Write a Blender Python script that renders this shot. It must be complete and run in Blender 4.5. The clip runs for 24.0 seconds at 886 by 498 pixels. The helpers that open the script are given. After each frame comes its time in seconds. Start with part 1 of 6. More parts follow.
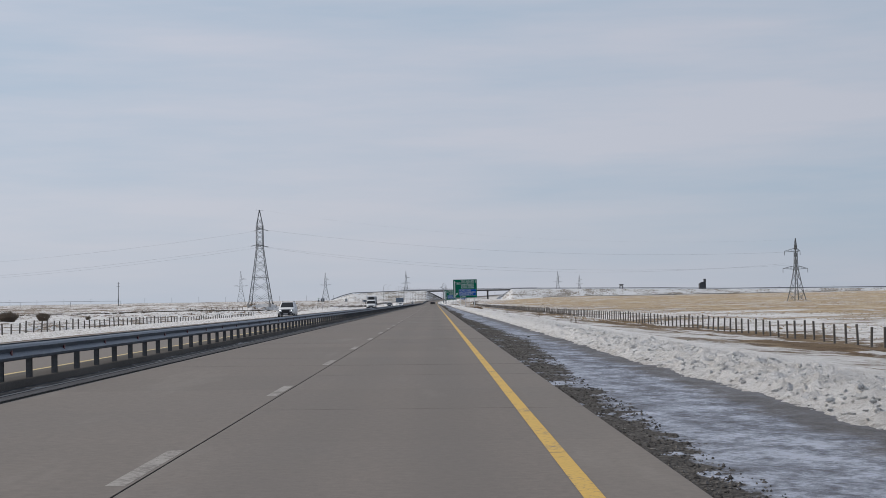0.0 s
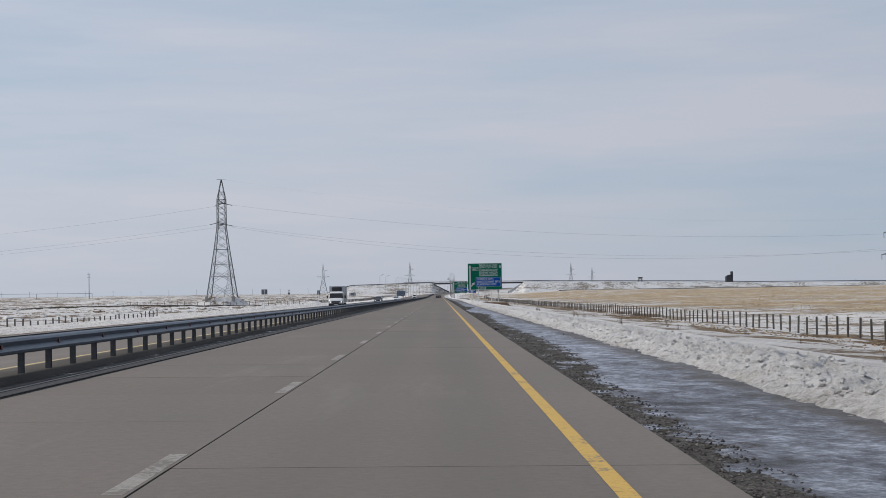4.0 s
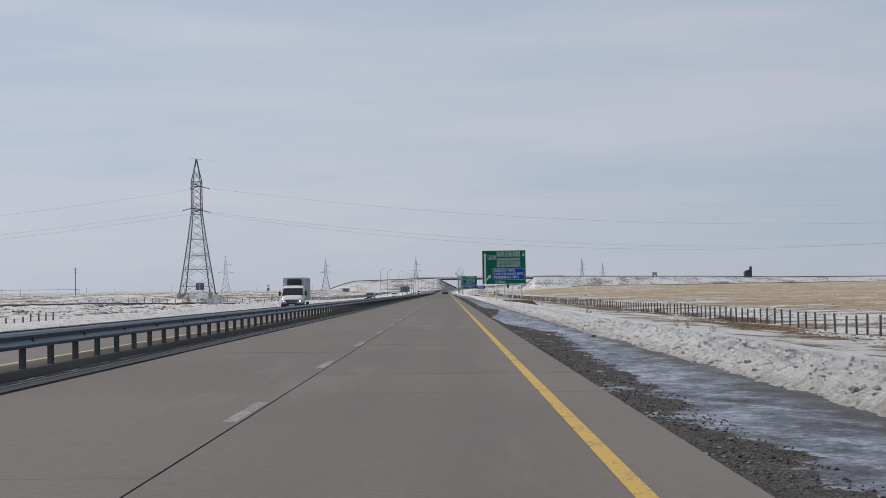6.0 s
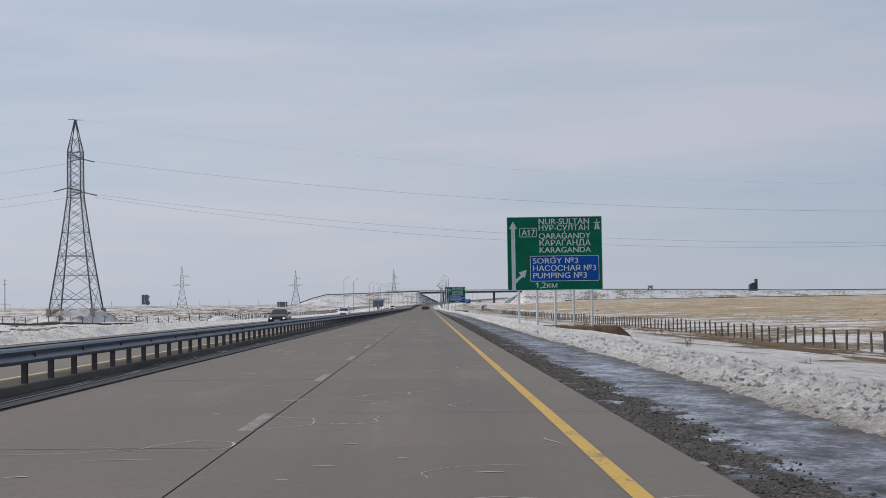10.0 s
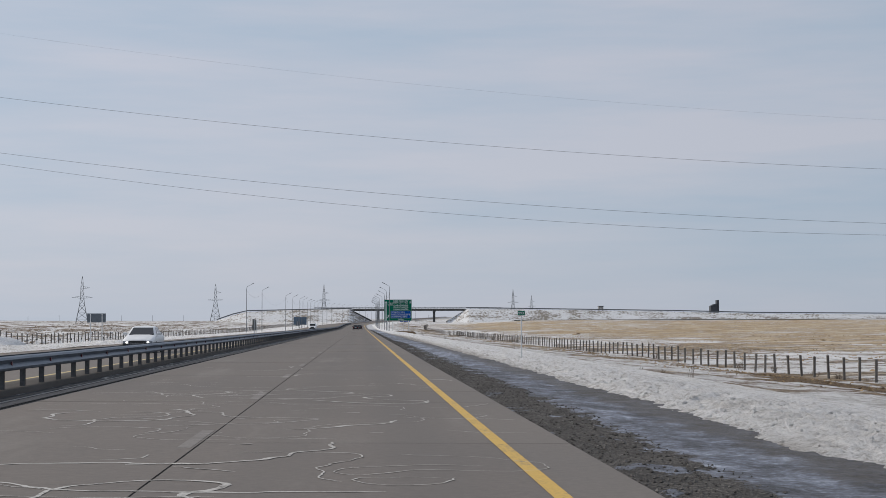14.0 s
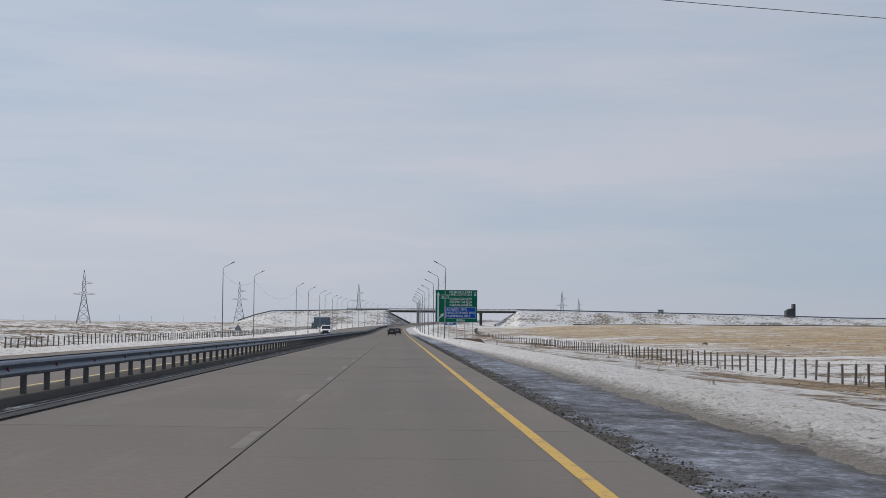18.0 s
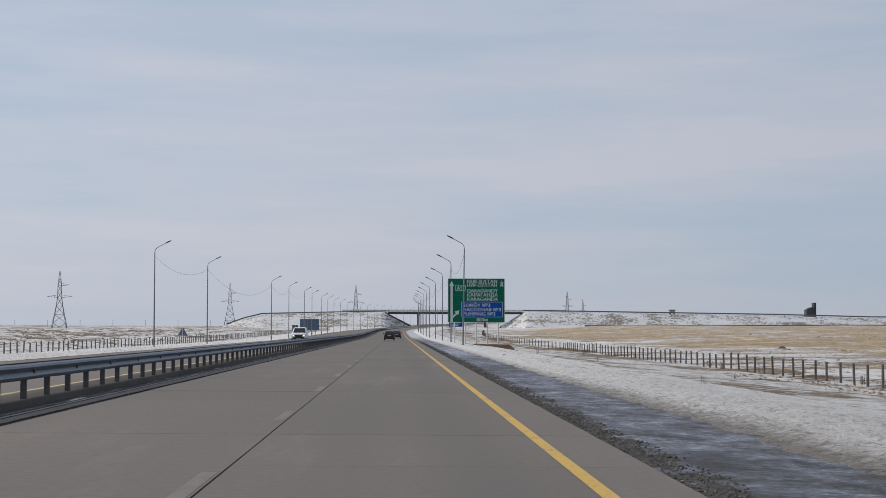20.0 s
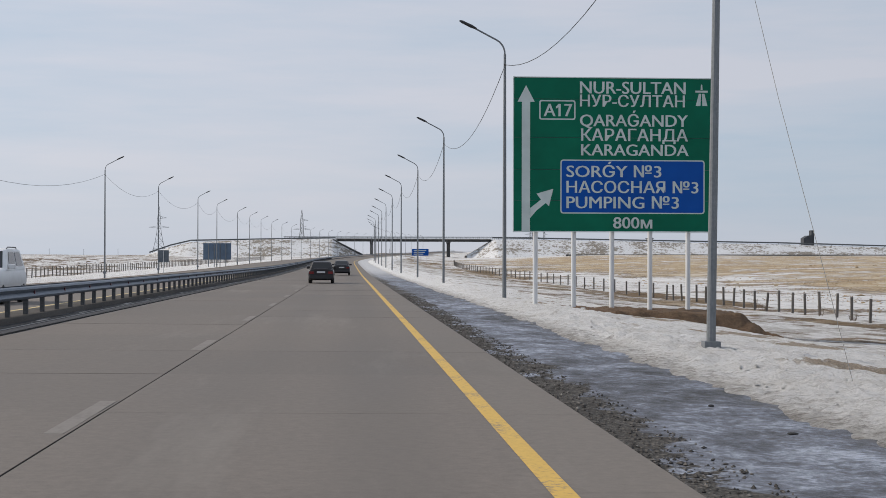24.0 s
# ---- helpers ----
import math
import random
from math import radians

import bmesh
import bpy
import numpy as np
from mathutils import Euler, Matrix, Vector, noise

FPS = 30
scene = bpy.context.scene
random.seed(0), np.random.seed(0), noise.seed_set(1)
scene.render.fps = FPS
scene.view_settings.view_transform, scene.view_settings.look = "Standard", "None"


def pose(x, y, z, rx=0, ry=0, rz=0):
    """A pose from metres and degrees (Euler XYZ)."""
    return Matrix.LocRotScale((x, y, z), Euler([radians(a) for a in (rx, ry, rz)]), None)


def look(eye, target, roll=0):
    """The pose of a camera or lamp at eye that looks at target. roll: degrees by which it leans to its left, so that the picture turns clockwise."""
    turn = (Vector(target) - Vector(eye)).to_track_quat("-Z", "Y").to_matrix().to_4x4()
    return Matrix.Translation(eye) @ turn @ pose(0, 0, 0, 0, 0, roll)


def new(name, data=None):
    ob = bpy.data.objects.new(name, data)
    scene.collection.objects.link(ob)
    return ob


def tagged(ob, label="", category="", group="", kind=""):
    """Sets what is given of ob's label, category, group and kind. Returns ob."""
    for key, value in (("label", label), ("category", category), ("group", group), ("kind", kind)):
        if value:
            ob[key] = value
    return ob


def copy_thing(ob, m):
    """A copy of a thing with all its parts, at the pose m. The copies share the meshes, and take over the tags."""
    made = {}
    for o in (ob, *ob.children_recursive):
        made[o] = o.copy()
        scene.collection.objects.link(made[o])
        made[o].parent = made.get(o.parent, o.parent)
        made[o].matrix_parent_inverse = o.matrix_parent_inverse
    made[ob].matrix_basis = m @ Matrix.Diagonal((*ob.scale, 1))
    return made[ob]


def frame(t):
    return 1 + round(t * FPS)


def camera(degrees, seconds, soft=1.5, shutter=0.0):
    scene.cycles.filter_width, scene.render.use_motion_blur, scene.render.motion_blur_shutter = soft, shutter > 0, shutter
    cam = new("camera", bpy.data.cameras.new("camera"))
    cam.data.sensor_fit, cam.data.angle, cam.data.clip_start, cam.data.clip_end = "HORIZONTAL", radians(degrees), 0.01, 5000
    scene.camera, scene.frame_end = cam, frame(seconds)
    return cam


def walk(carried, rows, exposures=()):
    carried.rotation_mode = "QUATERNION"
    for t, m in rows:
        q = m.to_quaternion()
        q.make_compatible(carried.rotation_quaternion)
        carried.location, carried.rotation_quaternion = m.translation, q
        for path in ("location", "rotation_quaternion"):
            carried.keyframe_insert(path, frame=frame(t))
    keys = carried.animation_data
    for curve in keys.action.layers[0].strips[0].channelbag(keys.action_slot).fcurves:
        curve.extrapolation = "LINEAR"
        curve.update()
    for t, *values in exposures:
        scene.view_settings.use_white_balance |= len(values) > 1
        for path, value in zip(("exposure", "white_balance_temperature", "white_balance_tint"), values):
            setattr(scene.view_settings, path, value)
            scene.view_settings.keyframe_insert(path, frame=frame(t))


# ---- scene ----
cam = camera(32.58, 24.0, soft=0.75)

PATH = [
    (0.0, pose(0.412, -1.24, 1.499, 91.987, 1.002, -0.303)),
    (0.5, pose(0.351, 15.42, 1.487, 92.028, 0.453, -0.050)),
    (1.0, pose(0.300, 32.07, 1.499, 92.014, 0.469, 0.194)),
    (1.5, pose(0.266, 48.72, 1.487, 92.010, 0.475, 0.266)),
    (3.5, pose(0.202, 115.32, 1.484, 91.788, 0.783, -0.174)),
    (4.0, pose(0.235, 131.96, 1.488, 91.746, 0.840, -0.084)),
    (4.5, pose(0.260, 148.59, 1.487, 91.713, 0.931, 0.298)),
    (5.0, pose(0.258, 165.19, 1.481, 91.681, 0.832, 0.178)),
    (5.5, pose(0.235, 181.72, 1.484, 91.701, 0.743, -0.009)),
    (6.0, pose(0.222, 198.20, 1.457, 91.605, 0.854, 0.179)),
    (6.5, pose(0.168, 214.61, 1.484, 91.568, 0.985, -0.044)),
    (7.0, pose(0.130, 230.99, 1.472, 91.541, 0.722, 0.236)),
    (7.5, pose(0.094, 247.31, 1.486, 91.566, 0.608, -0.070)),
    (8.0, pose(0.066, 263.62, 1.488, 91.833, 0.525, -0.082)),
    (8.5, pose(0.046, 279.93, 1.485, 91.929, 0.584, -0.089)),
    (9.0, pose(0.049, 296.33, 1.478, 91.925, 0.618, -0.227)),
    (9.5, pose(0.018, 312.67, 1.487, 92.008, 0.968, -0.408)),
    (11.5, pose(-0.207, 378.41, 1.487, 92.461, 0.101, -1.445)),
    (12.0, pose(-0.262, 394.90, 1.490, 92.524, 0.339, -1.867)),
    (12.5, pose(-0.298, 411.42, 1.487, 92.688, 0.059, -2.399)),
    (13.0, pose(-0.295, 427.94, 1.480, 92.698, -0.007, -2.909)),
    (13.5, pose(-0.235, 444.48, 1.487, 92.805, -0.052, -2.875)),
    (14.0, pose(-0.155, 461.01, 1.486, 92.854, 0.104, -3.116)),
    (14.5, pose(-0.107, 477.53, 1.487, 92.926, 0.246, -2.633)),
    (15.0, pose(-0.082, 494.04, 1.493, 93.055, 0.335, -1.689)),
    (15.5, pose(-0.083, 510.51, 1.487, 92.984, 0.312, -1.252)),
    (16.0, pose(-0.104, 526.96, 1.485, 92.960, 0.364, -1.164)),
    (16.5, pose(-0.150, 543.37, 1.487, 92.923, 0.154, -1.385)),
    (17.0, pose(-0.208, 559.80, 1.479, 92.816, -0.248, -1.859)),
    (17.5, pose(-0.269, 576.26, 1.487, 92.993, -0.154, -1.401)),
    (18.0, pose(-0.315, 592.74, 1.499, 92.987, -0.425, -1.703)),
    (18.5, pose(-0.333, 609.19, 1.487, 93.047, -0.369, -1.566)),
    (20.5, pose(-0.324, 674.95, 1.487, 93.079, 0.041, -1.803)),
    (21.0, pose(-0.301, 691.40, 1.512, 92.728, -0.151, -2.063)),
    (21.5, pose(-0.202, 707.80, 1.487, 92.542, -0.294, -2.504)),
    (22.0, pose(-0.095, 724.28, 1.489, 91.374, 0.008, -2.621)),
    (22.5, pose(0.016, 740.75, 1.488, 90.496, -0.095, -2.821)),
    (23.0, pose(0.106, 757.33, 1.494, 90.312, 0.368, -3.006)),
    (23.5, pose(0.176, 773.84, 1.488, 90.446, -0.098, -3.457)),
    (24.0, pose(0.211, 790.44, 1.487, 90.436, -0.148, -3.589)),
]
walk(cam, PATH, [(0.0, 0.0, 6450, 10), (21.2, 0.0, 6450, 10), (22.0, -0.06, 6500, 10), (22.5, 0.18, 6610, 10),
                 (23.0, 0.37, 6710, 10), (23.5, 0.30, 6650, 10), (24.0, 0.19, 6570, 10)])



# ---- world, sun ----
SUN_DIR = Vector((-0.87, 0.34, 0.58)).normalized()      # towards the sun
SUN_EL = math.asin(SUN_DIR.z)
world = bpy.data.worlds.new("overcast_sky")
scene.world = world
world.use_nodes = True
wt = world.node_tree
wt.nodes.clear()
w_out = wt.nodes.new("ShaderNodeOutputWorld")
w_bg = wt.nodes.new("ShaderNodeBackground")
w_bg2 = wt.nodes.new("ShaderNodeBackground")
w_add = wt.nodes.new("ShaderNodeMixShader")
w_sky = wt.nodes.new("ShaderNodeTexSky")
w_sky.sky_type = "NISHITA"
w_sky.sun_disc = False
w_sky.sun_elevation = SUN_EL
w_sky.sun_rotation = math.atan2(SUN_DIR.x, SUN_DIR.y)
w_sky.air_density, w_sky.dust_density, w_sky.ozone_density = 1.0, 1.5, 1.5
w_bg.inputs["Strength"].default_value = 0.085
wt.links.new(w_sky.outputs[0], w_bg.inputs["Color"])
# thin layered cloud veil, streaked sideways
w_tc = wt.nodes.new("ShaderNodeTexCoord")
w_map = wt.nodes.new("ShaderNodeMapping")
w_map.inputs["Scale"].default_value = (1.3, 1.3, 11.0)
w_map.inputs["Rotation"].default_value = (0.0, radians(2.5), 0.0)
w_map.inputs["Location"].default_value = (0.4, 0.0, 0.33)
w_n = wt.nodes.new("ShaderNodeTexNoise")
w_n.inputs["Scale"].default_value = 1.7
w_n.inputs["Detail"].default_value = 7.0
w_n.inputs["Roughness"].default_value = 0.56
w_r = wt.nodes.new("ShaderNodeValToRGB")
w_r.color_ramp.elements[0].position, w_r.color_ramp.elements[1].position = 0.33, 0.62
w_r.color_ramp.elements[0].color = (0.395, 0.495, 0.615, 1)
w_r.color_ramp.elements[1].color = (0.550, 0.572, 0.652, 1)
wt.links.new(w_tc.outputs["Generated"], w_map.inputs[0])
wt.links.new(w_map.outputs[0], w_n.inputs["Vector"])
wt.links.new(w_n.outputs[0], w_r.inputs[0])
# paler haze towards the horizon
w_sep = wt.nodes.new("ShaderNodeSeparateXYZ")
wt.links.new(w_tc.outputs["Generated"], w_sep.inputs[0])
w_hz = wt.nodes.new("ShaderNodeMapRange")
w_hz.interpolation_type = "SMOOTHSTEP"
for i, v in zip((1, 2, 3, 4), (0.0, 0.10, 0.45, 0.0)):
    w_hz.inputs[i].default_value = v
wt.links.new(w_sep.outputs[2], w_hz.inputs[0])
w_mix = wt.nodes.new("ShaderNodeMix")
w_mix.data_type = "RGBA"
w_mix.inputs[7].default_value = (0.520, 0.550, 0.622, 1)
wt.links.new(w_hz.outputs[0], w_mix.inputs[0])
wt.links.new(w_r.outputs[0], w_mix.inputs[6])
# the veil is brighter on the sun's side
w_side = wt.nodes.new("ShaderNodeMapRange")
for i, v in zip((1, 2, 3, 4), (-0.9, 0.9, 1.16, 0.82)):
    w_side.inputs[i].default_value = v
wt.links.new(w_sep.outputs[0], w_side.inputs[0])
w_mul = wt.nodes.new("ShaderNodeMix")
w_mul.data_type, w_mul.blend_type = "RGBA", "MULTIPLY"
w_mul.inputs[0].default_value = 1.0
wt.links.new(w_mix.outputs[2], w_mul.inputs[6])
wt.links.new(w_side.outputs[0], w_mul.inputs[7])
wt.links.new(w_mul.outputs[2], w_bg2.inputs["Color"])
w_bg2.inputs["Strength"].default_value = 1.0
w_add.inputs[0].default_value = 0.90
wt.links.new(w_bg.outputs[0], w_add.inputs[1])
wt.links.new(w_bg2.outputs[0], w_add.inputs[2])
wt.links.new(w_add.outputs[0], w_out.inputs[0])

sun_data = bpy.data.lights.new("sun", "SUN")
sun_data.energy, sun_data.angle, sun_data.color = 2.95, radians(1.2), (1.0, 0.90, 0.77)
sun = new("sun", sun_data)
sun.matrix_world = look(SUN_DIR * 100, (0, 0, 0))

# ---- materials ----


class Mat:
    """A small writer of node materials on one Principled shader."""

    def __init__(self, name, color=(0.5, 0.5, 0.5), rough=0.6, metal=0.0):
        self.m = bpy.data.materials.new(name)
        self.m.use_nodes = True
        self.t = self.m.node_tree
        self.b = self.t.nodes["Principled BSDF"]
        self.b.inputs["Base Color"].default_value = (*color, 1)
        self.b.inputs["Roughness"].default_value = rough
        self.b.inputs["Metallic"].default_value = metal
        self.geo = self.t.nodes.new("ShaderNodeNewGeometry")

    def node(self, kind, **ins):
        n = self.t.nodes.new(kind)
        for k, v in ins.items():
            n.inputs[k.replace("_", " ")].default_value = v
        return n

    def link(self, a, b):
        self.t.links.new(a, b)

    def noise(self, scale=1.0, detail=4.0, rough=0.55, stretch=(1, 1, 1)):
        mp = self.node("ShaderNodeMapping")
        mp.inputs["Scale"].default_value = stretch
        self.link(self.geo.outputs["Position"], mp.inputs[0])
        n = self.node("ShaderNodeTexNoise", Scale=scale, Detail=detail, Roughness=rough)
        self.link(mp.outputs[0], n.inputs["Vector"])
        return n.outputs[0]

    def ramp(self, fac, stops):
        r = self.node("ShaderNodeValToRGB")
        e = r.color_ramp.elements
        while len(e) < len(stops):
            e.new(0.5)
        for el, (pos, col) in zip(e, stops):
            el.position = pos
            el.color = (*col, 1) if not isinstance(col, (int, float)) else (col, col, col, 1)
        self.link(fac, r.inputs[0])
        return r.outputs[0]

    def math(self, op, a, b=0.0, clamp=False):
        n = self.t.nodes.new("ShaderNodeMath")
        n.operation, n.use_clamp = op, clamp
        for i, v in enumerate((a, b)):
            if isinstance(v, (int, float)):
                n.inputs[i].default_value = v
            else:
                self.link(v, n.inputs[i])
        return n.outputs[0]

    def mix(self, fac, a, b, blend="MIX"):
        n = self.t.nodes.new("ShaderNodeMix")
        n.data_type, n.blend_type = "RGBA", blend
        for i, v in ((0, fac), (6, a), (7, b)):
            if isinstance(v, (int, float)):
                n.inputs[i].default_value = v if i == 0 else (v, v, v, 1)
            elif isinstance(v, tuple):
                n.inputs[i].default_value = (*v, 1)
            else:
                self.link(v, n.inputs[i])
        return n.outputs[2]

    def axis(self, k):
        n = self.node("ShaderNodeSeparateXYZ")
        self.link(self.geo.outputs["Position"], n.inputs[0])
        return n.outputs[k]

    def span(self, v, a, b, to0=0.0, to1=1.0):
        n = self.t.nodes.new("ShaderNodeMapRange")
        n.interpolation_type = "SMOOTHSTEP"
        self.link(v, n.inputs[0])
        for i, x in zip((1, 2, 3, 4), (a, b, to0, to1)):
            n.inputs[i].default_value = x
        return n.outputs[0]

    def color(self, c):
        self.link(c, self.b.inputs["Base Color"])

    def rough(self, r):
        self.link(r, self.b.inputs["Roughness"])

    def bump(self, h, strength=0.3, dist=0.02):
        n = self.node("ShaderNodeBump", Strength=strength, Distance=dist)
        self.link(h, n.inputs["Height"])
        self.link(n.outputs[0], self.b.inputs["Normal"])


def plain(name, color, rough=0.6, metal=0.0, vary=0.12, scale=3.0, gloss=0.5):
    k = Mat(name, color, rough, metal)
    k.b.inputs["Specular IOR Level"].default_value = gloss
    if vary:
        lo = tuple(c * (1 - vary) for c in color)
        hi = tuple(min(1, c * (1 + vary)) for c in color)
        k.color(k.ramp(k.noise(scale, 5), [(0.3, lo), (0.7, hi)]))
    return k.m


def make_concrete():
    k = Mat("slab_concrete", rough=0.8)
    big = k.noise(0.22, 4, 0.6, (1, 0.35, 1))
    fine = k.noise(9, 6, 0.65)
    base = k.ramp(big, [(0.3, (0.121, 0.104, 0.091)), (0.7, (0.150, 0.130, 0.115))])
    spk = k.mix(1.0, k.ramp(fine, [(0.3, 0.84), (0.7, 1.12)]), k.ramp(k.noise(42, 4, 0.6), [(0.3, 0.90), (0.7, 1.09)]), "MULTIPLY")
    c = k.mix(1.0, base, spk, "MULTIPLY")
    # slab to slab difference
    oi = k.node("ShaderNodeObjectInfo")
    c = k.mix(1.0, c, k.ramp(oi.outputs["Random"], [(0.0, 0.95), (1.0, 1.05)]), "MULTIPLY")
    # traffic film: wheel paths of the lanes
    x = k.axis(0)
    t1 = k.math("ABSOLUTE", k.math("SUBTRACT", x, 0.55))
    t2 = k.math("ABSOLUTE", k.math("SUBTRACT", x, -1.05))
    tr = k.math("ADD", k.span(t1, 0.1, 0.75, 1, 0), k.span(t2, 0.1, 0.7, 0.6, 0), True)
    c = k.mix(k.math("MULTIPLY", tr, 0.38), c, (0.099, 0.089, 0.081))
    pale = k.span(x, 1.55, 1.85)
    c = k.mix(k.math("MULTIPLY", pale, 0.14), c, (0.205, 0.190, 0.168))
    # slabs a little darker further along, easing in over y 440 to 520
    c = k.mix(1.0, c, k.span(k.axis(1), 440, 520, 1.0, 0.92), "MULTIPLY")
    # long pale drifts of dried salt
    salt = k.ramp(k.noise(0.5, 6, 0.7, (1, 0.12, 1)), [(0.56, 0.0), (0.72, 0.3)])
    c = k.mix(salt, c, (0.245, 0.228, 0.206))
    k.color(c)
    k.rough(k.ramp(big, [(0.3, 0.72), (0.7, 0.88)]))
    k.bump(fine, 0.25, 0.006)
    return k.m


def make_asphalt(name="asphalt", lo=(0.055, 0.053, 0.051), hi=(0.10, 0.096, 0.091)):
    k = Mat(name, rough=0.9)
    k.b.inputs["Specular IOR Level"].default_value = 0.15
    f = k.noise(24, 6, 0.7)
    b = k.noise(0.5, 4, 0.6, (1, 0.3, 1))
    c = k.mix(0.5, k.ramp(f, [(0.3, lo), (0.7, hi)]), k.ramp(b, [(0.3, lo), (0.7, hi)]))
    k.color(c)
    k.bump(f, 0.5, 0.01)
    return k.m


# how far the bare gravel reaches from the pavement, along the road
GRAVEL_REACH = ((0, 2.9), (30, 3.1), (55, 4.0), (110, 3.6), (138, 3.0), (157, 2.95), (174, 3.7), (192, 3.6), (215, 3.2), (235, 3.5), (252, 4.1), (266, 2.7), (284, 2.5), (297, 3.3),
                (305, 3.6), (318, 4.3), (335, 3.3), (400, 3.45), (470, 3.6), (495, 3.7), (545, 3.6), (590, 3.55), (612, 2.95), (860, 3.05))


def make_shoulder():
    """Gravel verge with a sheet of old rough grey ice further out."""
    k = Mat("gravel_and_ice", rough=0.8)
    k.b.inputs["Specular IOR Level"].default_value = 0.3
    x, y = k.axis(0), k.axis(1)
    vor = k.node("ShaderNodeTexVoronoi", Scale=30.0)
    k.link(k.geo.outputs["Position"], vor.inputs["Vector"])
    st = k.noise(11, 7, 0.8)
    grav = k.mix(0.6, k.ramp(vor.outputs["Color"], [(0.1, (0.010, 0.009, 0.009)), (0.5, (0.040, 0.037, 0.034)), (0.9, (0.165, 0.155, 0.145))]),
                 k.ramp(st, [(0.36, (0.010, 0.009, 0.009)), (0.64, (0.10, 0.092, 0.083))]))
    dirt = k.ramp(k.noise(0.7, 6, 0.7), [(0.35, 0.95), (0.65, 1.6)])
    grav = k.mix(1.0, grav, dirt, "MULTIPLY")
    i1 = k.noise(8.0, 9, 0.78)
    i2 = k.noise(1.3, 7, 0.68, (1, 0.7, 1))
    i3 = k.noise(0.16, 5, 0.6, (1, 0.5, 1))
    iv = k.math("ADD", k.math("MULTIPLY", i1, 0.62), k.math("ADD", k.math("MULTIPLY", i2, 0.52), k.math("MULTIPLY", i3, 0.30)))
    iv = k.math("SUBTRACT", iv, k.span(y, 15, 70, 0.015, 0.05))
    iv = k.math("SUBTRACT", iv, k.math("MULTIPLY", k.span(y, 372, 410, 0.0, 0.045), k.math("ADD", k.span(y, 735, 775, 1.0, -0.5), k.span(y, 792, 815, 0.0, 1.3))))
    ice = k.ramp(iv, [(0.53, (0.042, 0.043, 0.048)), (0.60, (0.109, 0.116, 0.139)), (0.665, (0.189, 0.208, 0.258)), (0.715, (0.310, 0.344, 0.418)), (0.78, (0.502, 0.547, 0.655))])
    far = k.ramp(k.math("MULTIPLY", y, 1 / 860), [(a / 860, (b - 2.5) / 3) for a, b in GRAVEL_REACH])
    edge2 = k.noise(0.9, 9, 0.72, (0.9, 0.6, 1))
    xx = k.math("ADD", x, k.math("MULTIPLY", k.math("SUBTRACT", edge2, 0.5), 2.6))
    xx = k.math("SUBTRACT", xx, k.math("MULTIPLY", far, 3.0))
    m = k.span(xx, 2.44, 2.56)
    # leftover plates of ice among the stones
    m = k.math("MAXIMUM", m, k.span(k.noise(0.75, 7, 0.6, (1.2, 0.7, 1)), 0.585, 0.605))
    wet = k.span(k.math("ADD", x, k.math("MULTIPLY", k.math("SUBTRACT", edge2, 0.5), 2.6)), 4.6, 5.15, 0, 0.7)
    c = k.mix(m, grav, ice)
    c = k.mix(wet, c, k.ramp(st, [(0.34, (0.032, 0.027, 0.023)), (0.66, (0.135, 0.119, 0.104))]))
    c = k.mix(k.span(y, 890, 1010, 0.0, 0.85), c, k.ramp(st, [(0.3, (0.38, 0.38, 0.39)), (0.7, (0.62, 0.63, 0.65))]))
    k.color(c)
    k.rough(k.mix(m, 0.95, k.ramp(i1, [(0.35, 0.5), (0.6, 0.85)])))
    h = k.mix(m, k.mix(0.5, vor.outputs["Distance"], st), k.math("ADD", i1, 0.3))
    k.bump(h, 1.0, 0.07)
    return k.m


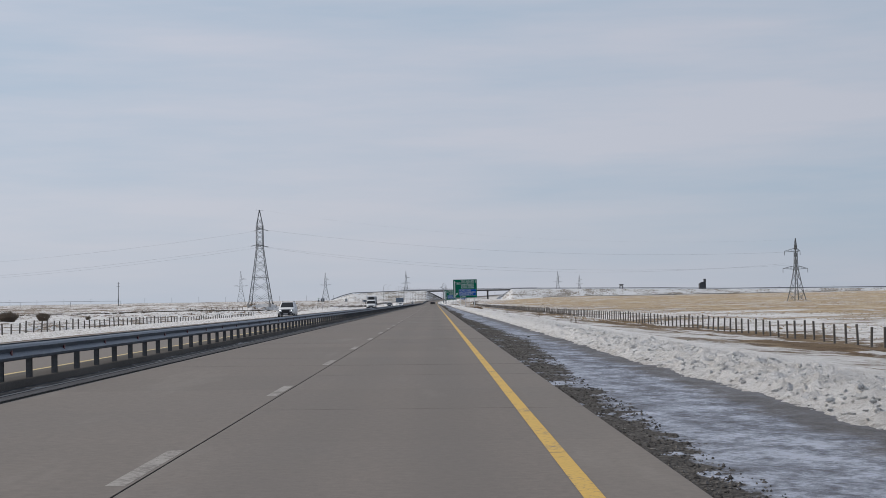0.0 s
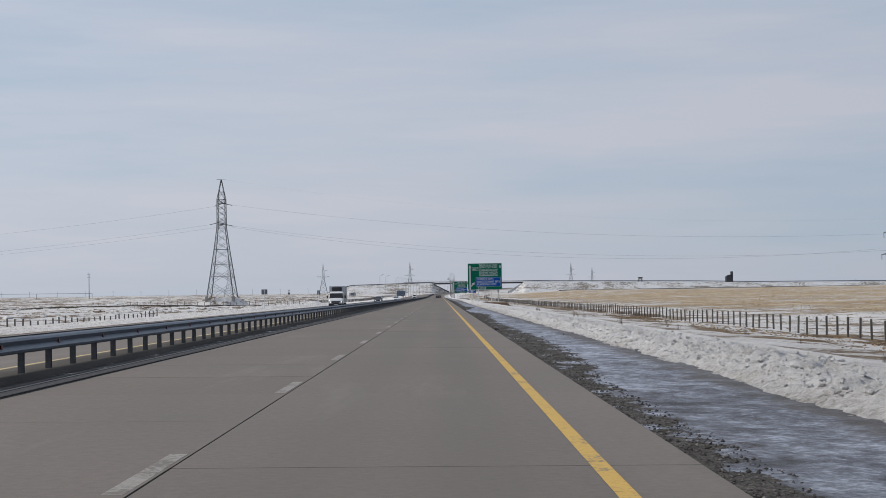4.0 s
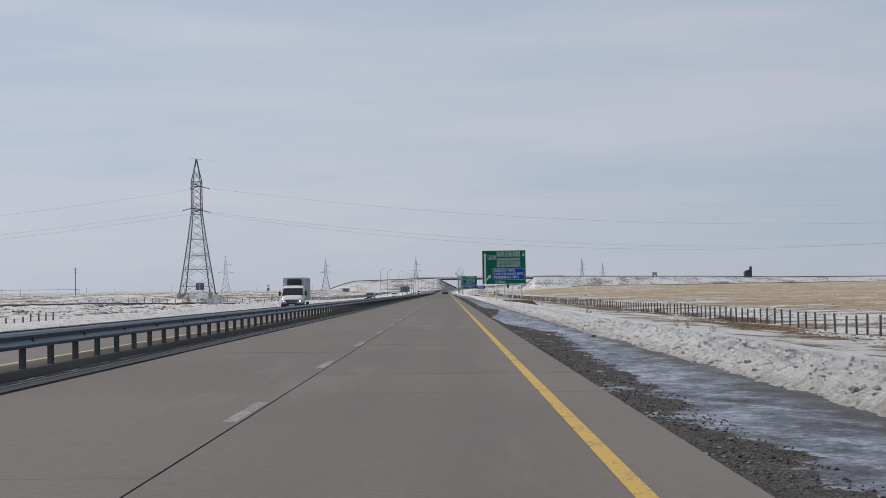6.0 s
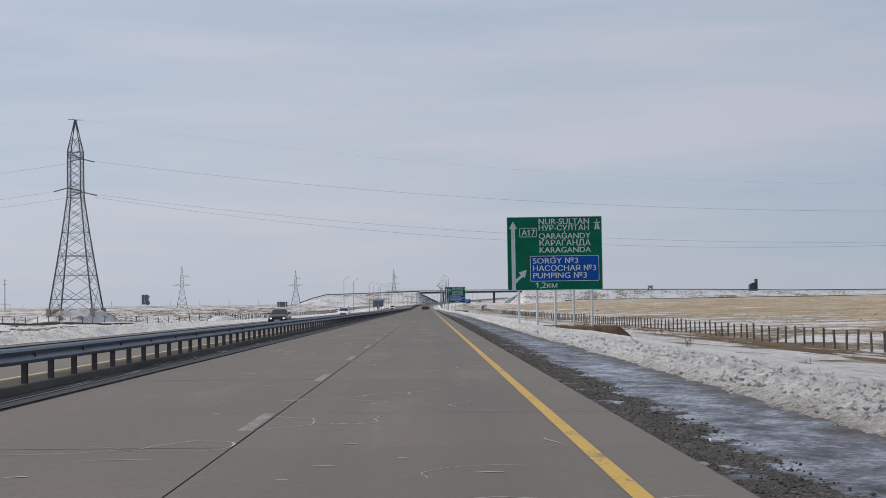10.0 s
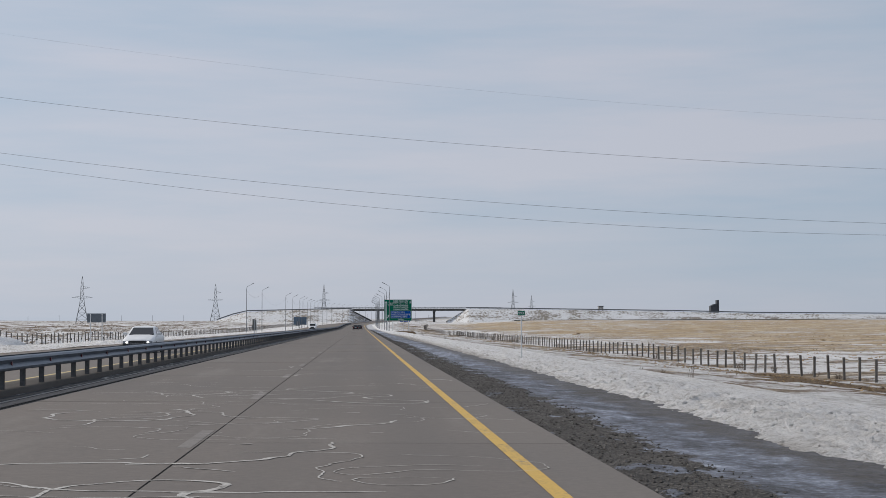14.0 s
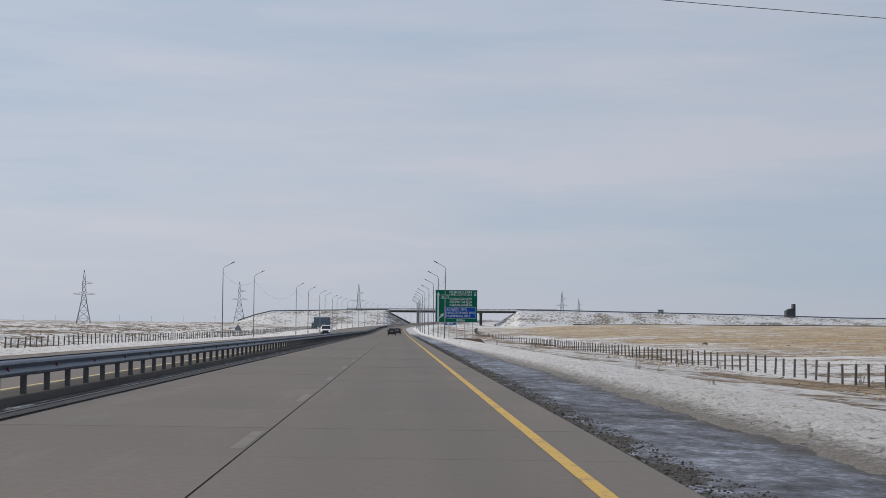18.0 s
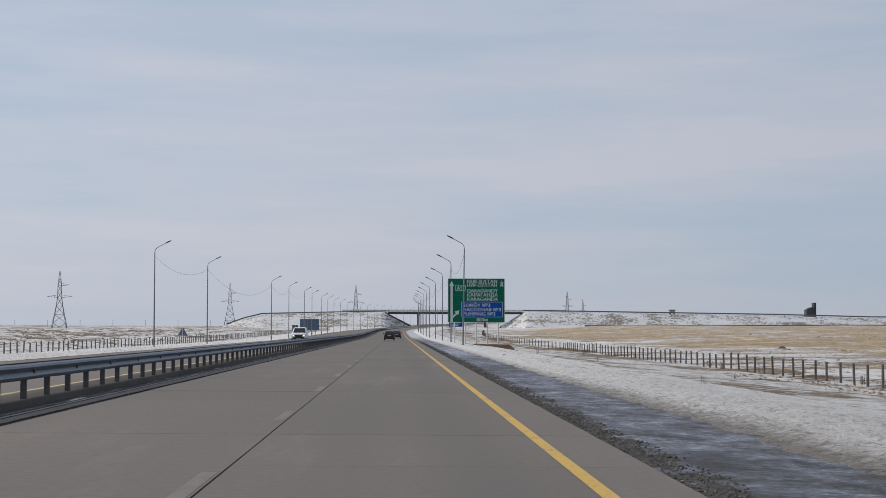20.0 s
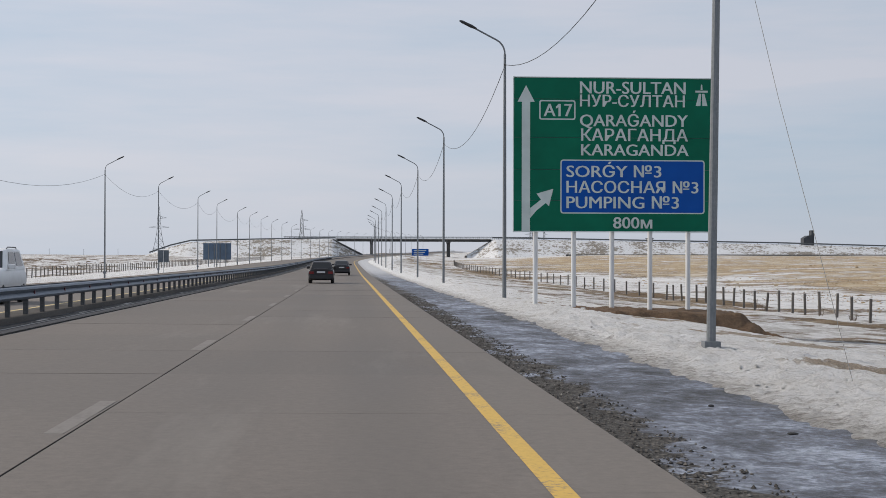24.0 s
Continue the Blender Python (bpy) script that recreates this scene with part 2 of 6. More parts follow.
def make_snow(name="snow", dirt=0.5, foot=False):
    k = Mat(name, rough=0.8)
    a = k.noise(0.5, 6, 0.65)
    f = k.noise(5.0, 9, 0.76)
    g = k.noise(22.0, 5, 0.75)
    c = k.ramp(a, [(0.28, (0.640, 0.622, 0.600)), (0.46, (0.745, 0.740, 0.735)), (0.7, (0.815, 0.817, 0.827))])
    # low parts of the bump noise go darker: dirt and painted crevice shade
    spots = k.ramp(f, [(0.32, (0.194, 0.176, 0.158)), (0.41, (0.581, 0.554, 0.528)), (0.50, (1, 1, 1))])
    if foot:
        # traffic film lies thicker along the later stretch
        dirt = k.math("MULTIPLY", k.span(k.axis(1), 440, 540, dirt, 0.85), k.span(k.axis(1), 660, 760, 1.0, 0.6))
    c = k.mix(dirt, c, k.mix(1.0, c, spots, "MULTIPLY"))
    c = k.mix(1.0, c, k.ramp(g, [(0.30, 0.78), (0.55, 1.05)]), "MULTIPLY")
    k.color(c)
    if foot:
        # road dirt thrown on the side next to the traffic
        s = k.math("ADD", k.axis(0), k.math("MULTIPLY", k.math("SUBTRACT", f, 0.5), 2.2))
        s = k.math("ADD", s, k.math("ADD", k.span(k.axis(1), 470, 540, 0.1, -0.4), k.span(k.axis(1), 640, 740, 0.0, 0.9)))
        c = k.mix(k.span(s, 4.9, 6.1, 0.88, 0.0), c, k.ramp(g, [(0.35, (0.09, 0.08, 0.07)), (0.65, (0.33, 0.30, 0.27))]))
        # dead grass and soil showing on top of the ridge
        weed = k.math("MULTIPLY", k.span(k.noise(0.42, 7, 0.68, (1, 0.5, 1)), 0.545, 0.60, 0.0, 0.85), k.math("MULTIPLY", k.span(k.axis(1), 690, 735), k.span(k.axis(0), 6.3, 7.2)))
        c = k.mix(weed, c, k.ramp(g, [(0.35, (0.12, 0.08, 0.05)), (0.65, (0.42, 0.33, 0.22))]))
        k.color(c)
    k.b.inputs["Specular IOR Level"].default_value = 0.2
    k.bump(k.math("ADD", k.math("ADD", k.math("MULTIPLY", a, 0.3), f), k.math("MULTIPLY", g, 0.4)), 1.0, 0.16)
    return k.m


def make_land():
    """Steppe in late winter: thawing snow, trampled dead grass and mud between."""
    k = Mat("steppe", rough=0.9)
    k.b.inputs["Specular IOR Level"].default_value = 0.15
    x, y = k.axis(0), k.axis(1)
    p0 = k.noise(0.012, 6, 0.62)
    p1 = k.noise(0.06, 10, 0.72)
    p2 = k.noise(0.45, 8, 0.74)
    p3 = k.noise(3.5, 6, 0.75)
    snow = k.ramp(p2, [(0.28, (0.400, 0.385, 0.372)), (0.44, (0.590, 0.586, 0.584)), (0.7, (0.700, 0.704, 0.718))])
    tone = k.math("ADD", k.math("MULTIPLY", p1, 0.62), k.math("MULTIPLY", p2, 0.38))
    grass = k.ramp(tone, [(0.42, (0.112, 0.073, 0.041)), (0.46, (0.284, 0.202, 0.116)), (0.50, (0.396, 0.301, 0.185)), (0.535, (0.490, 0.408, 0.288)), (0.575, (0.602, 0.563, 0.499))])
    grass = k.mix(0.35, grass, k.ramp(p3, [(0.34, (0.138, 0.090, 0.047)), (0.66, (0.533, 0.413, 0.258))]))
    grass = k.mix(k.span(x, -60, -30, 0.8, 0.0), grass, k.ramp(p2, [(0.35, (0.112, 0.093, 0.080)), (0.65, (0.345, 0.312, 0.282))]))
    mud = k.ramp(p2, [(0.3, (0.047, 0.031, 0.019)), (0.7, (0.189, 0.129, 0.077))])
    # share of bare land by stretch of country
    xf = k.math("ADD", x, k.math("MULTIPLY", k.math("SUBTRACT", p0, 0.5), 90))
    right = k.math("MULTIPLY", k.span(xf, 34, 76), k.span(x, 900, 1300, 1, 0))
    right = k.math("MULTIPLY", right, k.span(y, 1480, 1560, 1, 0))
    left = k.span(x, -78, -50, 1, 0)
    val = k.math("ADD", k.math("MULTIPLY", p1, 0.72), k.math("MULTIPLY", p2, 0.40))
    val = k.math("ADD", val, k.math("MULTIPLY", k.math("SUBTRACT", p0, 0.5), 0.25))
    val = k.math("ADD", val, k.math("MULTIPLY", right, 0.115))
    val = k.math("ADD", val, k.math("MULTIPLY", left, k.span(y, 560, 760, 0.006, 0.03)))
    # trodden strips along the foot of the side slope
    run = k.noise(0.11, 6, 0.6, (1.6, 0.16, 1))
    verge = k.math("MULTIPLY", k.span(x, 18, 22), k.span(x, 27, 32, 1, 0))
    strip_v = k.math("MULTIPLY", k.math("MULTIPLY", verge, k.span(y, 560, 700, 1.0, 0.45)), k.span(k.math("ADD", k.math("MULTIPLY", run, 0.6), k.math("MULTIPLY", p1, 0.4)), 0.45, 0.53))
    foot = k.math("MULTIPLY", k.span(x, 23.5, 26.5), k.span(x, 31.5, 34, 1, 0))
    foot = k.math("MULTIPLY", foot, k.span(k.noise(0.05, 5, 0.6, (1.0, 0.5, 1)), 0.46, 0.56))
    strip_v = k.math("MAXIMUM", strip_v, k.math("MULTIPLY", foot, 0.9))
    val = k.math("ADD", val, k.math("MULTIPLY", strip_v, 0.15))
    bare = k.span(val, 0.60, 0.65)
    muddy = k.math("MULTIPLY", k.span(val, 0.575, 0.62), k.span(val, 0.63, 0.70, 1, 0))
    muddy = k.math("MULTIPLY", muddy, k.span(x, 40, 70, 0.95, 0.35))
    c = k.mix(bare, snow, grass)
    c = k.mix(k.math("MULTIPLY", strip_v, k.math("MULTIPLY", bare, 0.92)), c, mud)
    c = k.mix(muddy, c, mud)
    tuft = k.math("MULTIPLY", k.span(x, -46, -36, 1.0, 0.0), k.span(k.math("ADD", k.math("MULTIPLY", p2, 0.6), k.math("MULTIPLY", p1, 0.4)), 0.53, 0.57, 0.0, 0.45))
    c = k.mix(tuft, c, k.ramp(p3, [(0.35, (0.086, 0.069, 0.055)), (0.65, (0.284, 0.248, 0.212))]))
    # grey slush and thrown grit on the snow beside the motorway
    grime = k.math("MULTIPLY", k.math("MULTIPLY", k.span(x, 7, 10), k.span(x, 24, 33, 1, 0)), k.span(k.noise(1.1, 8, 0.76, (1, 0.4, 1)), 0.46, 0.57, 0.0, 0.8))
    grime = k.math("MULTIPLY", grime, k.span(y, 380, 500, 0.45, 1.0))
    c = k.mix(k.math("MULTIPLY", grime, k.span(bare, 0.0, 1.0, 1.0, 0.0)), c, k.ramp(p3, [(0.35, (0.255, 0.235, 0.212)), (0.65, (0.455, 0.44, 0.425))]))
    k.color(c)
    k.bump(k.math("ADD", k.math("MULTIPLY", p2, 0.6), k.math("MULTIPLY", p3, 0.5)), 1.0, 0.35)
    return k.m


def make_gutter():
    """Wet dark channel beside the slabs: painted barrier shadow and streaks of dirty ice."""
    k = Mat("wet_shaded_gutter", rough=0.75)
    k.b.inputs["Specular IOR Level"].default_value = 0.15
    a = k.noise(1.6, 7, 0.7, (2.6, 0.22, 1))
    f = k.noise(12, 6, 0.75)
    # the blue-black base carries the painted shadow of the rails
    base = k.ramp(f, [(0.3, (0.010, 0.011, 0.014)), (0.7, (0.042, 0.046, 0.054))])
    k.color(k.mix(k.span(a, 0.55, 0.64), base, k.ramp(f, [(0.3, (0.16, 0.17, 0.19)), (0.7, (0.34, 0.35, 0.37))])))
    k.bump(f, 0.8, 0.03)
    return k.m


def make_bankside():
    """Slope of the crossing road: snow with broken stone and earth showing."""
    k = Mat("embankment_snow", rough=0.88)
    p = k.noise(0.09, 7, 0.62, (0.6, 1, 2.2))
    q = k.noise(0.55, 8, 0.78)
    snow = k.ramp(q, [(0.3, (0.546, 0.546, 0.546)), (0.6, (0.695, 0.704, 0.722))])
    earth = k.ramp(q, [(0.3, (0.114, 0.097, 0.079)), (0.7, (0.290, 0.255, 0.211))])
    k.color(k.mix(k.span(k.math("ADD", k.math("MULTIPLY", p, 0.42), k.math("MULTIPLY", q, 0.68)), 0.535, 0.605), snow, earth))
    k.bump(q, 0.7, 0.5)
    return k.m


def make_soil():
    k = Mat("brown_soil", rough=0.95)
    f = k.noise(3.0, 7, 0.72)
    g = k.noise(14.0, 5, 0.7)
    k.color(k.mix(0.5, k.ramp(f, [(0.3, (0.075, 0.042, 0.024)), (0.55, (0.15, 0.09, 0.05)), (0.75, (0.28, 0.19, 0.11))]),
                  k.ramp(g, [(0.3, (0.07, 0.045, 0.03)), (0.7, (0.22, 0.14, 0.08))])))
    k.bump(k.math("ADD", f, g), 0.9, 0.12)
    return k.m


def make_galv(name, lo, hi, rough=0.45, metal=0.7):
    k = Mat(name, lo, rough, metal)
    a = k.noise(1.1, 5, 0.6, (1, 0.25, 1))
    f = k.noise(16, 4, 0.6)
    c = k.mix(0.6, k.ramp(a, [(0.3, lo), (0.7, hi)]), k.ramp(f, [(0.3, lo), (0.7, hi)]))
    k.color(c)
    k.rough(k.ramp(a, [(0.3, rough - 0.08), (0.7, rough + 0.12)]))
    return k.m


def make_line(name, color, wear, stain=0.0, worn_out=0.0, under=(0.148, 0.131, 0.116)):
    """Road paint with worn-through spots."""
    k = Mat(name, color, 0.7)
    a = k.noise(1.3, 6, 0.7, (1, 0.5, 1))
    f = k.noise(18, 5, 0.7)
    v = k.math("ADD", k.math("MULTIPLY", a, 0.55), k.math("MULTIPLY", f, 0.45))
    m = k.span(v, wear - 0.05, wear + 0.05)
    tone = k.ramp(f, [(0.3, tuple(c * 0.85 for c in color)), (0.7, tuple(min(1, c * 1.1) for c in color))])
    if worn_out:
        # traffic has rubbed the paint thinner further along
        m = k.math("MULTIPLY", m, k.span(k.axis(1), 330, 520, 1.0, 1.0 - worn_out))
    c = k.mix(m, under, tone)
    smudge = k.ramp(k.noise(2.3, 5, 0.75, (0.7, 1.0, 1)), [(0.60, 0.0), (0.70, stain)])
    k.color(k.mix(smudge, c, tuple(v * 0.45 for v in under)))
    return k.m


CONCRETE = make_concrete()
ASPHALT = make_asphalt()
SHOULDER = make_shoulder()
BANK_SNOW = make_snow("bank_snow", 0.3, True)
SNOW = make_snow("heaped_snow", 0.4)
SNOW_CLEAN = make_snow("chunk_snow", 0.12)
# full strength paints the shading lines between the snow plates
SNOW_SHADED = make_snow("roadside_snow", 1.0)
LAND = make_land()
BANKSIDE = make_bankside()
SOIL = make_soil()
GUTTER = make_gutter()
PALE_LINE = make_asphalt("pale_gutter_line", (0.20, 0.195, 0.185), (0.36, 0.35, 0.335))
TRACK = make_asphalt("churned_dark_earth", (0.02, 0.016, 0.013), (0.075, 0.062, 0.05))
VERGE = make_asphalt("verge_gravel", (0.055, 0.042, 0.03), (0.22, 0.18, 0.135))
BED = make_asphalt("barrier_bed_asphalt", (0.030, 0.027, 0.025), (0.105, 0.096, 0.088))
RAIL = make_galv("blue_grey_galvanised_beam", (0.088, 0.110, 0.145), (0.215, 0.248, 0.30), 0.48, 0.6)
POST = make_galv("dark_galvanised_post", (0.05, 0.053, 0.057), (0.12, 0.124, 0.13), 0.55, 0.4)
LAMP_STEEL = make_galv("grey_pole_steel", (0.13, 0.145, 0.16), (0.22, 0.235, 0.25), 0.5, 0.4)
LATTICE = make_galv("dark_lattice_steel", (0.07, 0.075, 0.08), (0.14, 0.15, 0.155), 0.6, 0.3)
WIRE = plain("wire_steel", (0.07, 0.075, 0.08), 0.5, 0.5, 0.0)
YELLOW = make_line("yellow_paint", (0.54, 0.345, 0.068), 0.43, 0.7)
YELLOW_PALE = make_line("faded_yellow_paint", (0.55, 0.43, 0.19), 0.42)
WHITE_LINE = make_line("worn_white_paint", (0.275, 0.258, 0.238), 0.48, 0.0, 0.78, (0.136, 0.119, 0.106))
SEALANT = make_line("pale_sealant", (0.44, 0.425, 0.40), 0.44)
JOINT = plain("joint_filler", (0.016, 0.015, 0.014), 0.9, 0, 0.2, gloss=0.1)
JOINT_WORN = plain("worn_joint_filler", (0.075, 0.067, 0.060), 0.8, 0, 0.3)
PANEL_DARK = plain("dark_grey_sheet", (0.045, 0.05, 0.056), 0.5, 0.2, 0.2, 2.0)
FENCE_POST = plain("weathered_concrete_post", (0.135, 0.122, 0.11), 0.9, 0, 0.3, 2.0)
SIGN_GREEN = plain("green_sheeting", (0.001, 0.120, 0.070), 0.5, 0, 0.15, 0.8, 0.12)
SIGN_BLUE = plain("blue_sheeting", (0.003, 0.070, 0.33), 0.5, 0, 0.12, 0.8, 0.12)
SIGN_WHITE = plain("white_sheeting", (0.50, 0.57, 0.56), 0.5, 0, 0.10, 1.5, 0.2)
SIGN_BACK = plain("grey_sign_back", (0.12, 0.14, 0.165), 0.5, 0.4, 0.15, 2.0)
BB_BACK = plain("blue_grey_panel_back", (0.085, 0.13, 0.19), 0.55, 0.2, 0.15, 0.8)
POST_WHITE = plain("white_painted_tube", (0.62, 0.63, 0.64), 0.5, 0, 0.08, 2.0)
BRIDGE = plain("bridge_concrete", (0.27, 0.26, 0.25), 0.85, 0, 0.2, 0.4)
GIRDER = plain("dark_bridge_girder", (0.055, 0.055, 0.055), 0.7, 0.1, 0.25, 0.5)
DARK_WALL = plain("dark_industrial_wall", (0.035, 0.04, 0.048), 0.8, 0, 0.3, 0.3)
GREY_WALL = plain("grey_industrial_wall", (0.22, 0.22, 0.22), 0.8, 0, 0.2, 0.3)
TWIG = plain("dry_twig", (0.13, 0.10, 0.075), 0.9, 0, 0.3, 4.0)
CLOD = plain("brown_clod", (0.16, 0.115, 0.075), 0.95, 0, 0.45, 0.6)
STRAW = plain("dry_straw", (0.34, 0.245, 0.14), 0.9, 0, 0.4, 0.8)
RUBBER = plain("tyre_rubber", (0.02, 0.02, 0.02), 0.85, 0, 0.2, 8.0)
RIM = plain("wheel_alloy", (0.35, 0.36, 0.37), 0.4, 0.7, 0.1)
GLASS_DARK = plain("tinted_window_glass", (0.012, 0.014, 0.017), 0.08, 0, 0.0)
PLASTIC = plain("black_plastic", (0.022, 0.022, 0.024), 0.6, 0, 0.2)
PAINT_DARK = plain("dark_plum_car_paint", (0.018, 0.015, 0.018), 0.3, 0.2, 0.1)
PAINT_BLACK = plain("black_car_paint", (0.016, 0.016, 0.019), 0.28, 0.2, 0.1)
PAINT_GREY = plain("glossy_black_car_paint", (0.010, 0.011, 0.013), 0.16, 0.0, 0.1)
PAINT_WHITE = plain("white_car_paint", (0.68, 0.69, 0.70), 0.35, 0, 0.05)
BOX_WHITE = plain("dull_white_box_panel", (0.48, 0.50, 0.52), 0.5, 0, 0.1, 1.0)
RED_LENS = plain("red_lens", (0.16, 0.010, 0.010), 0.25, 0, 0.0)
HEADLIGHT = plain("clear_lens", (0.28, 0.30, 0.33), 0.15, 0, 0.0)
k = Mat("lit_headlamp", (0.6, 0.62, 0.65), 0.15)
k.b.inputs["Emission Color"].default_value = (1.0, 0.97, 0.92, 1)
k.b.inputs["Emission Strength"].default_value = 2.2
LIT_LAMP = k.m
PLATE = plain("number_plate", (0.55, 0.56, 0.57), 0.4, 0, 0.0)
REFLECT = plain("dirty_red_reflector", (0.10, 0.018, 0.028), 0.4, 0, 0.2)

# ---- mesh helpers ----


def link_mesh(name, bm, material, smooth=False):
    me = bpy.data.meshes.new(name)
    bm.normal_update()
    bm.to_mesh(me)
    bm.free()
    if smooth:
        me.shade_smooth()
    for m in (material if isinstance(material, (list, tuple)) else [material]):
        me.materials.append(m)
    return new(name, me)


def part(name, bm, material, parent, label="", smooth=False):
    ob = link_mesh(name, bm, material, smooth)
    ob.parent = parent
    if label:
        ob["label"] = label
    return ob


def part_mesh(name, me, parent, m=None, label=""):
    """One more piece on mesh data that is shared."""
    ob = new(name, me)
    ob.parent = parent
    if m is not None:
        ob.matrix_basis = m
    if label:
        ob["label"] = label
    return ob


def thing(name, label, category, group="", kind="", m=None):
    ob = new(name)
    ob.empty_display_size = 0.2
    if m is not None:
        ob.matrix_basis = m
    return tagged(ob, label, category, group, kind)


def box(bm, x0, x1, y0, y1, z0, z1, bevel=0.0):
    v = [bm.verts.new((x, y, z)) for z in (z0, z1) for x, y in ((x0, y0), (x1, y0), (x1, y1), (x0, y1))]
    fs = [bm.faces.new([v[i] for i in q]) for q in ((3, 2, 1, 0), (4, 5, 6, 7), (0, 1, 5, 4), (1, 2, 6, 5), (2, 3, 7, 6), (3, 0, 4, 7))]
    if bevel:
        es = {e for f in fs for e in f.edges}
        bmesh.ops.bevel(bm, geom=list(es), offset=bevel, segments=1, affect="EDGES")
    return bm


def a_box(*a, bevel=0.0):
    return box(bmesh.new(), *a, bevel=bevel)


def beam(bm, p, q, w, h=None):
    """A square bar from p to q."""
    p, q = Vector(p), Vector(q)
    d = (q - p).normalized()
    up = Vector((0, 0, 1)) if abs(d.z) < 0.95 else Vector((1, 0, 0))
    s = d.cross(up).normalized() * (w / 2)
    u = s.cross(d).normalized() * ((h or w) / 2)
    a = [bm.verts.new(p + x) for x in (-s - u, s - u, s + u, -s + u)]
    b = [bm.verts.new(q + x) for x in (-s - u, s - u, s + u, -s + u)]
    for i in range(4):
        j = (i + 1) % 4
        bm.faces.new((a[i], a[j], b[j], b[i]))
    bm.faces.new(a[::-1])
    bm.faces.new(b)
    return bm


def tube(bm, pts, radii, n=8, cap=True):
    """A round tube along points, with a radius at each."""
    pts = [Vector(p) for p in pts]
    if isinstance(radii, (int, float)):
        radii = [radii] * len(pts)
    rings = []
    for i, p in enumerate(pts):
        d = (pts[min(i + 1, len(pts) - 1)] - pts[max(i - 1, 0)]).normalized()
        up = Vector((0, 1, 0)) if abs(d.y) < 0.9 else Vector((1, 0, 0))
        s = d.cross(up).normalized()
        u = s.cross(d).normalized()
        rings.append([bm.verts.new(p + radii[i] * (math.cos(2 * math.pi * k / n) * s + math.sin(2 * math.pi * k / n) * u)) for k in range(n)])
    for a, b in zip(rings, rings[1:]):
        for k in range(n):
            bm.faces.new((a[k], b[k], b[(k + 1) % n], a[(k + 1) % n]))
    if cap:
        bm.faces.new(rings[0])
        bm.faces.new(rings[-1][::-1])
    return bm


def loft(bm, rings, cap=True):
    rs = [[bm.verts.new(p) for p in r] for r in rings]
    n = len(rs[0])
    for a, b in zip(rs, rs[1:]):
        for k in range(n):
            bm.faces.new((a[k], a[(k + 1) % n], b[(k + 1) % n], b[k]))
    if cap:
        bm.faces.new(rs[0][::-1])
        bm.faces.new(rs[-1])
    bmesh.ops.recalc_face_normals(bm, faces=bm.faces)
    return bm


def poly(bm, pts, y0, y1):
    """A flat plate: an outline of (x, z) between two depths."""
    a = [bm.verts.new((x, y0, z)) for x, z in pts]
    b = [bm.verts.new((x, y1, z)) for x, z in pts]
    n = len(pts)
    bm.faces.new(a)
    bm.faces.new(b[::-1])
    for i in range(n):
        bm.faces.new((a[i], b[i], b[(i + 1) % n], a[(i + 1) % n]))
    bmesh.ops.recalc_face_normals(bm, faces=bm.faces)
    return bm


def grid_mesh(name, xs, ys, zfun, material, smooth=True):
    """A sheet over the given lines, its height from zfun on arrays."""
    X, Y = np.meshgrid(xs, ys)
    Z = zfun(X, Y)
    X2 = X
    if isinstance(Z, tuple):
        X2, Z = Z
    ny, nx = X.shape
    co = np.stack([X2, Y, Z], -1).reshape(-1, 3)
    i = np.arange(ny * nx).reshape(ny, nx)
    q = np.stack([i[:-1, :-1], i[:-1, 1:], i[1:, 1:], i[1:, :-1]], -1).reshape(-1, 4)
    me = bpy.data.meshes.new(name)
    me.vertices.add(len(co))
    me.vertices.foreach_set("co", co.astype(np.float32).ravel())
    me.loops.add(q.size)
    me.loops.foreach_set("vertex_index", q.astype(np.int32).ravel())
    me.polygons.add(len(q))
    me.polygons.foreach_set("loop_start", np.arange(0, q.size, 4, dtype=np.int32))
    me.polygons.foreach_set("loop_total", np.full(len(q), 4, dtype=np.int32))
    me.update(calc_edges=True)
    if smooth:
        me.shade_smooth()
    me.materials.append(material)
    return new(name, me)


# value noise on arrays, seeded
_TAB = np.random.RandomState(7).rand(257, 257)


def vnoise(x, y):
    xi, yi = np.floor(x).astype(int), np.floor(y).astype(int)
    fx, fy = x - xi, y - yi
    fx, fy = fx * fx * (3 - 2 * fx), fy * fy * (3 - 2 * fy)
    a, b = _TAB[xi % 256, yi % 256], _TAB[(xi + 1) % 256, yi % 256]
    c, d = _TAB[xi % 256, (yi + 1) % 256], _TAB[(xi + 1) % 256, (yi + 1) % 256]
    return (a * (1 - fx) + b * fx) * (1 - fy) + (c * (1 - fx) + d * fx) * fy


def fbm(x, y, octaves=4):
    v, a, s = 0, 1.0, 0
    for k in range(octaves):
        v = v + a * vnoise(x * 2 ** k + 17.3 * k, y * 2 ** k + 5.1 * k)
        s += a
        a *= 0.5
    return v / s - 0.5


def sstep(x, a, b):
    t = np.clip((x - a) / (b - a), 0, 1)
    return t * t * (3 - 2 * t)


# ---- line of the road ----
FALL = -0.0075            # crossfall of the near carriageway
BRIDGE_Y = 1675.0
X_JOINT, X_YELLOW, X_LEFT, X_RIGHT = -2.138, 1.600, -6.28, 2.49
X_RAIL = -7.65


def bend(y):
    """Sideways shift of the road: straight, then a wide right-hand bend."""
    u = np.clip((np.asarray(y, float) - 1130) / 545, 0, 4)
    return np.where(u < 1, 38 * u * u, 38 + 76 * (u - 1))


def rise(y):
    u = np.clip((np.asarray(y, float) - 930) / 745, 0, 1.6)
    return 5.0 * u ** 1.35


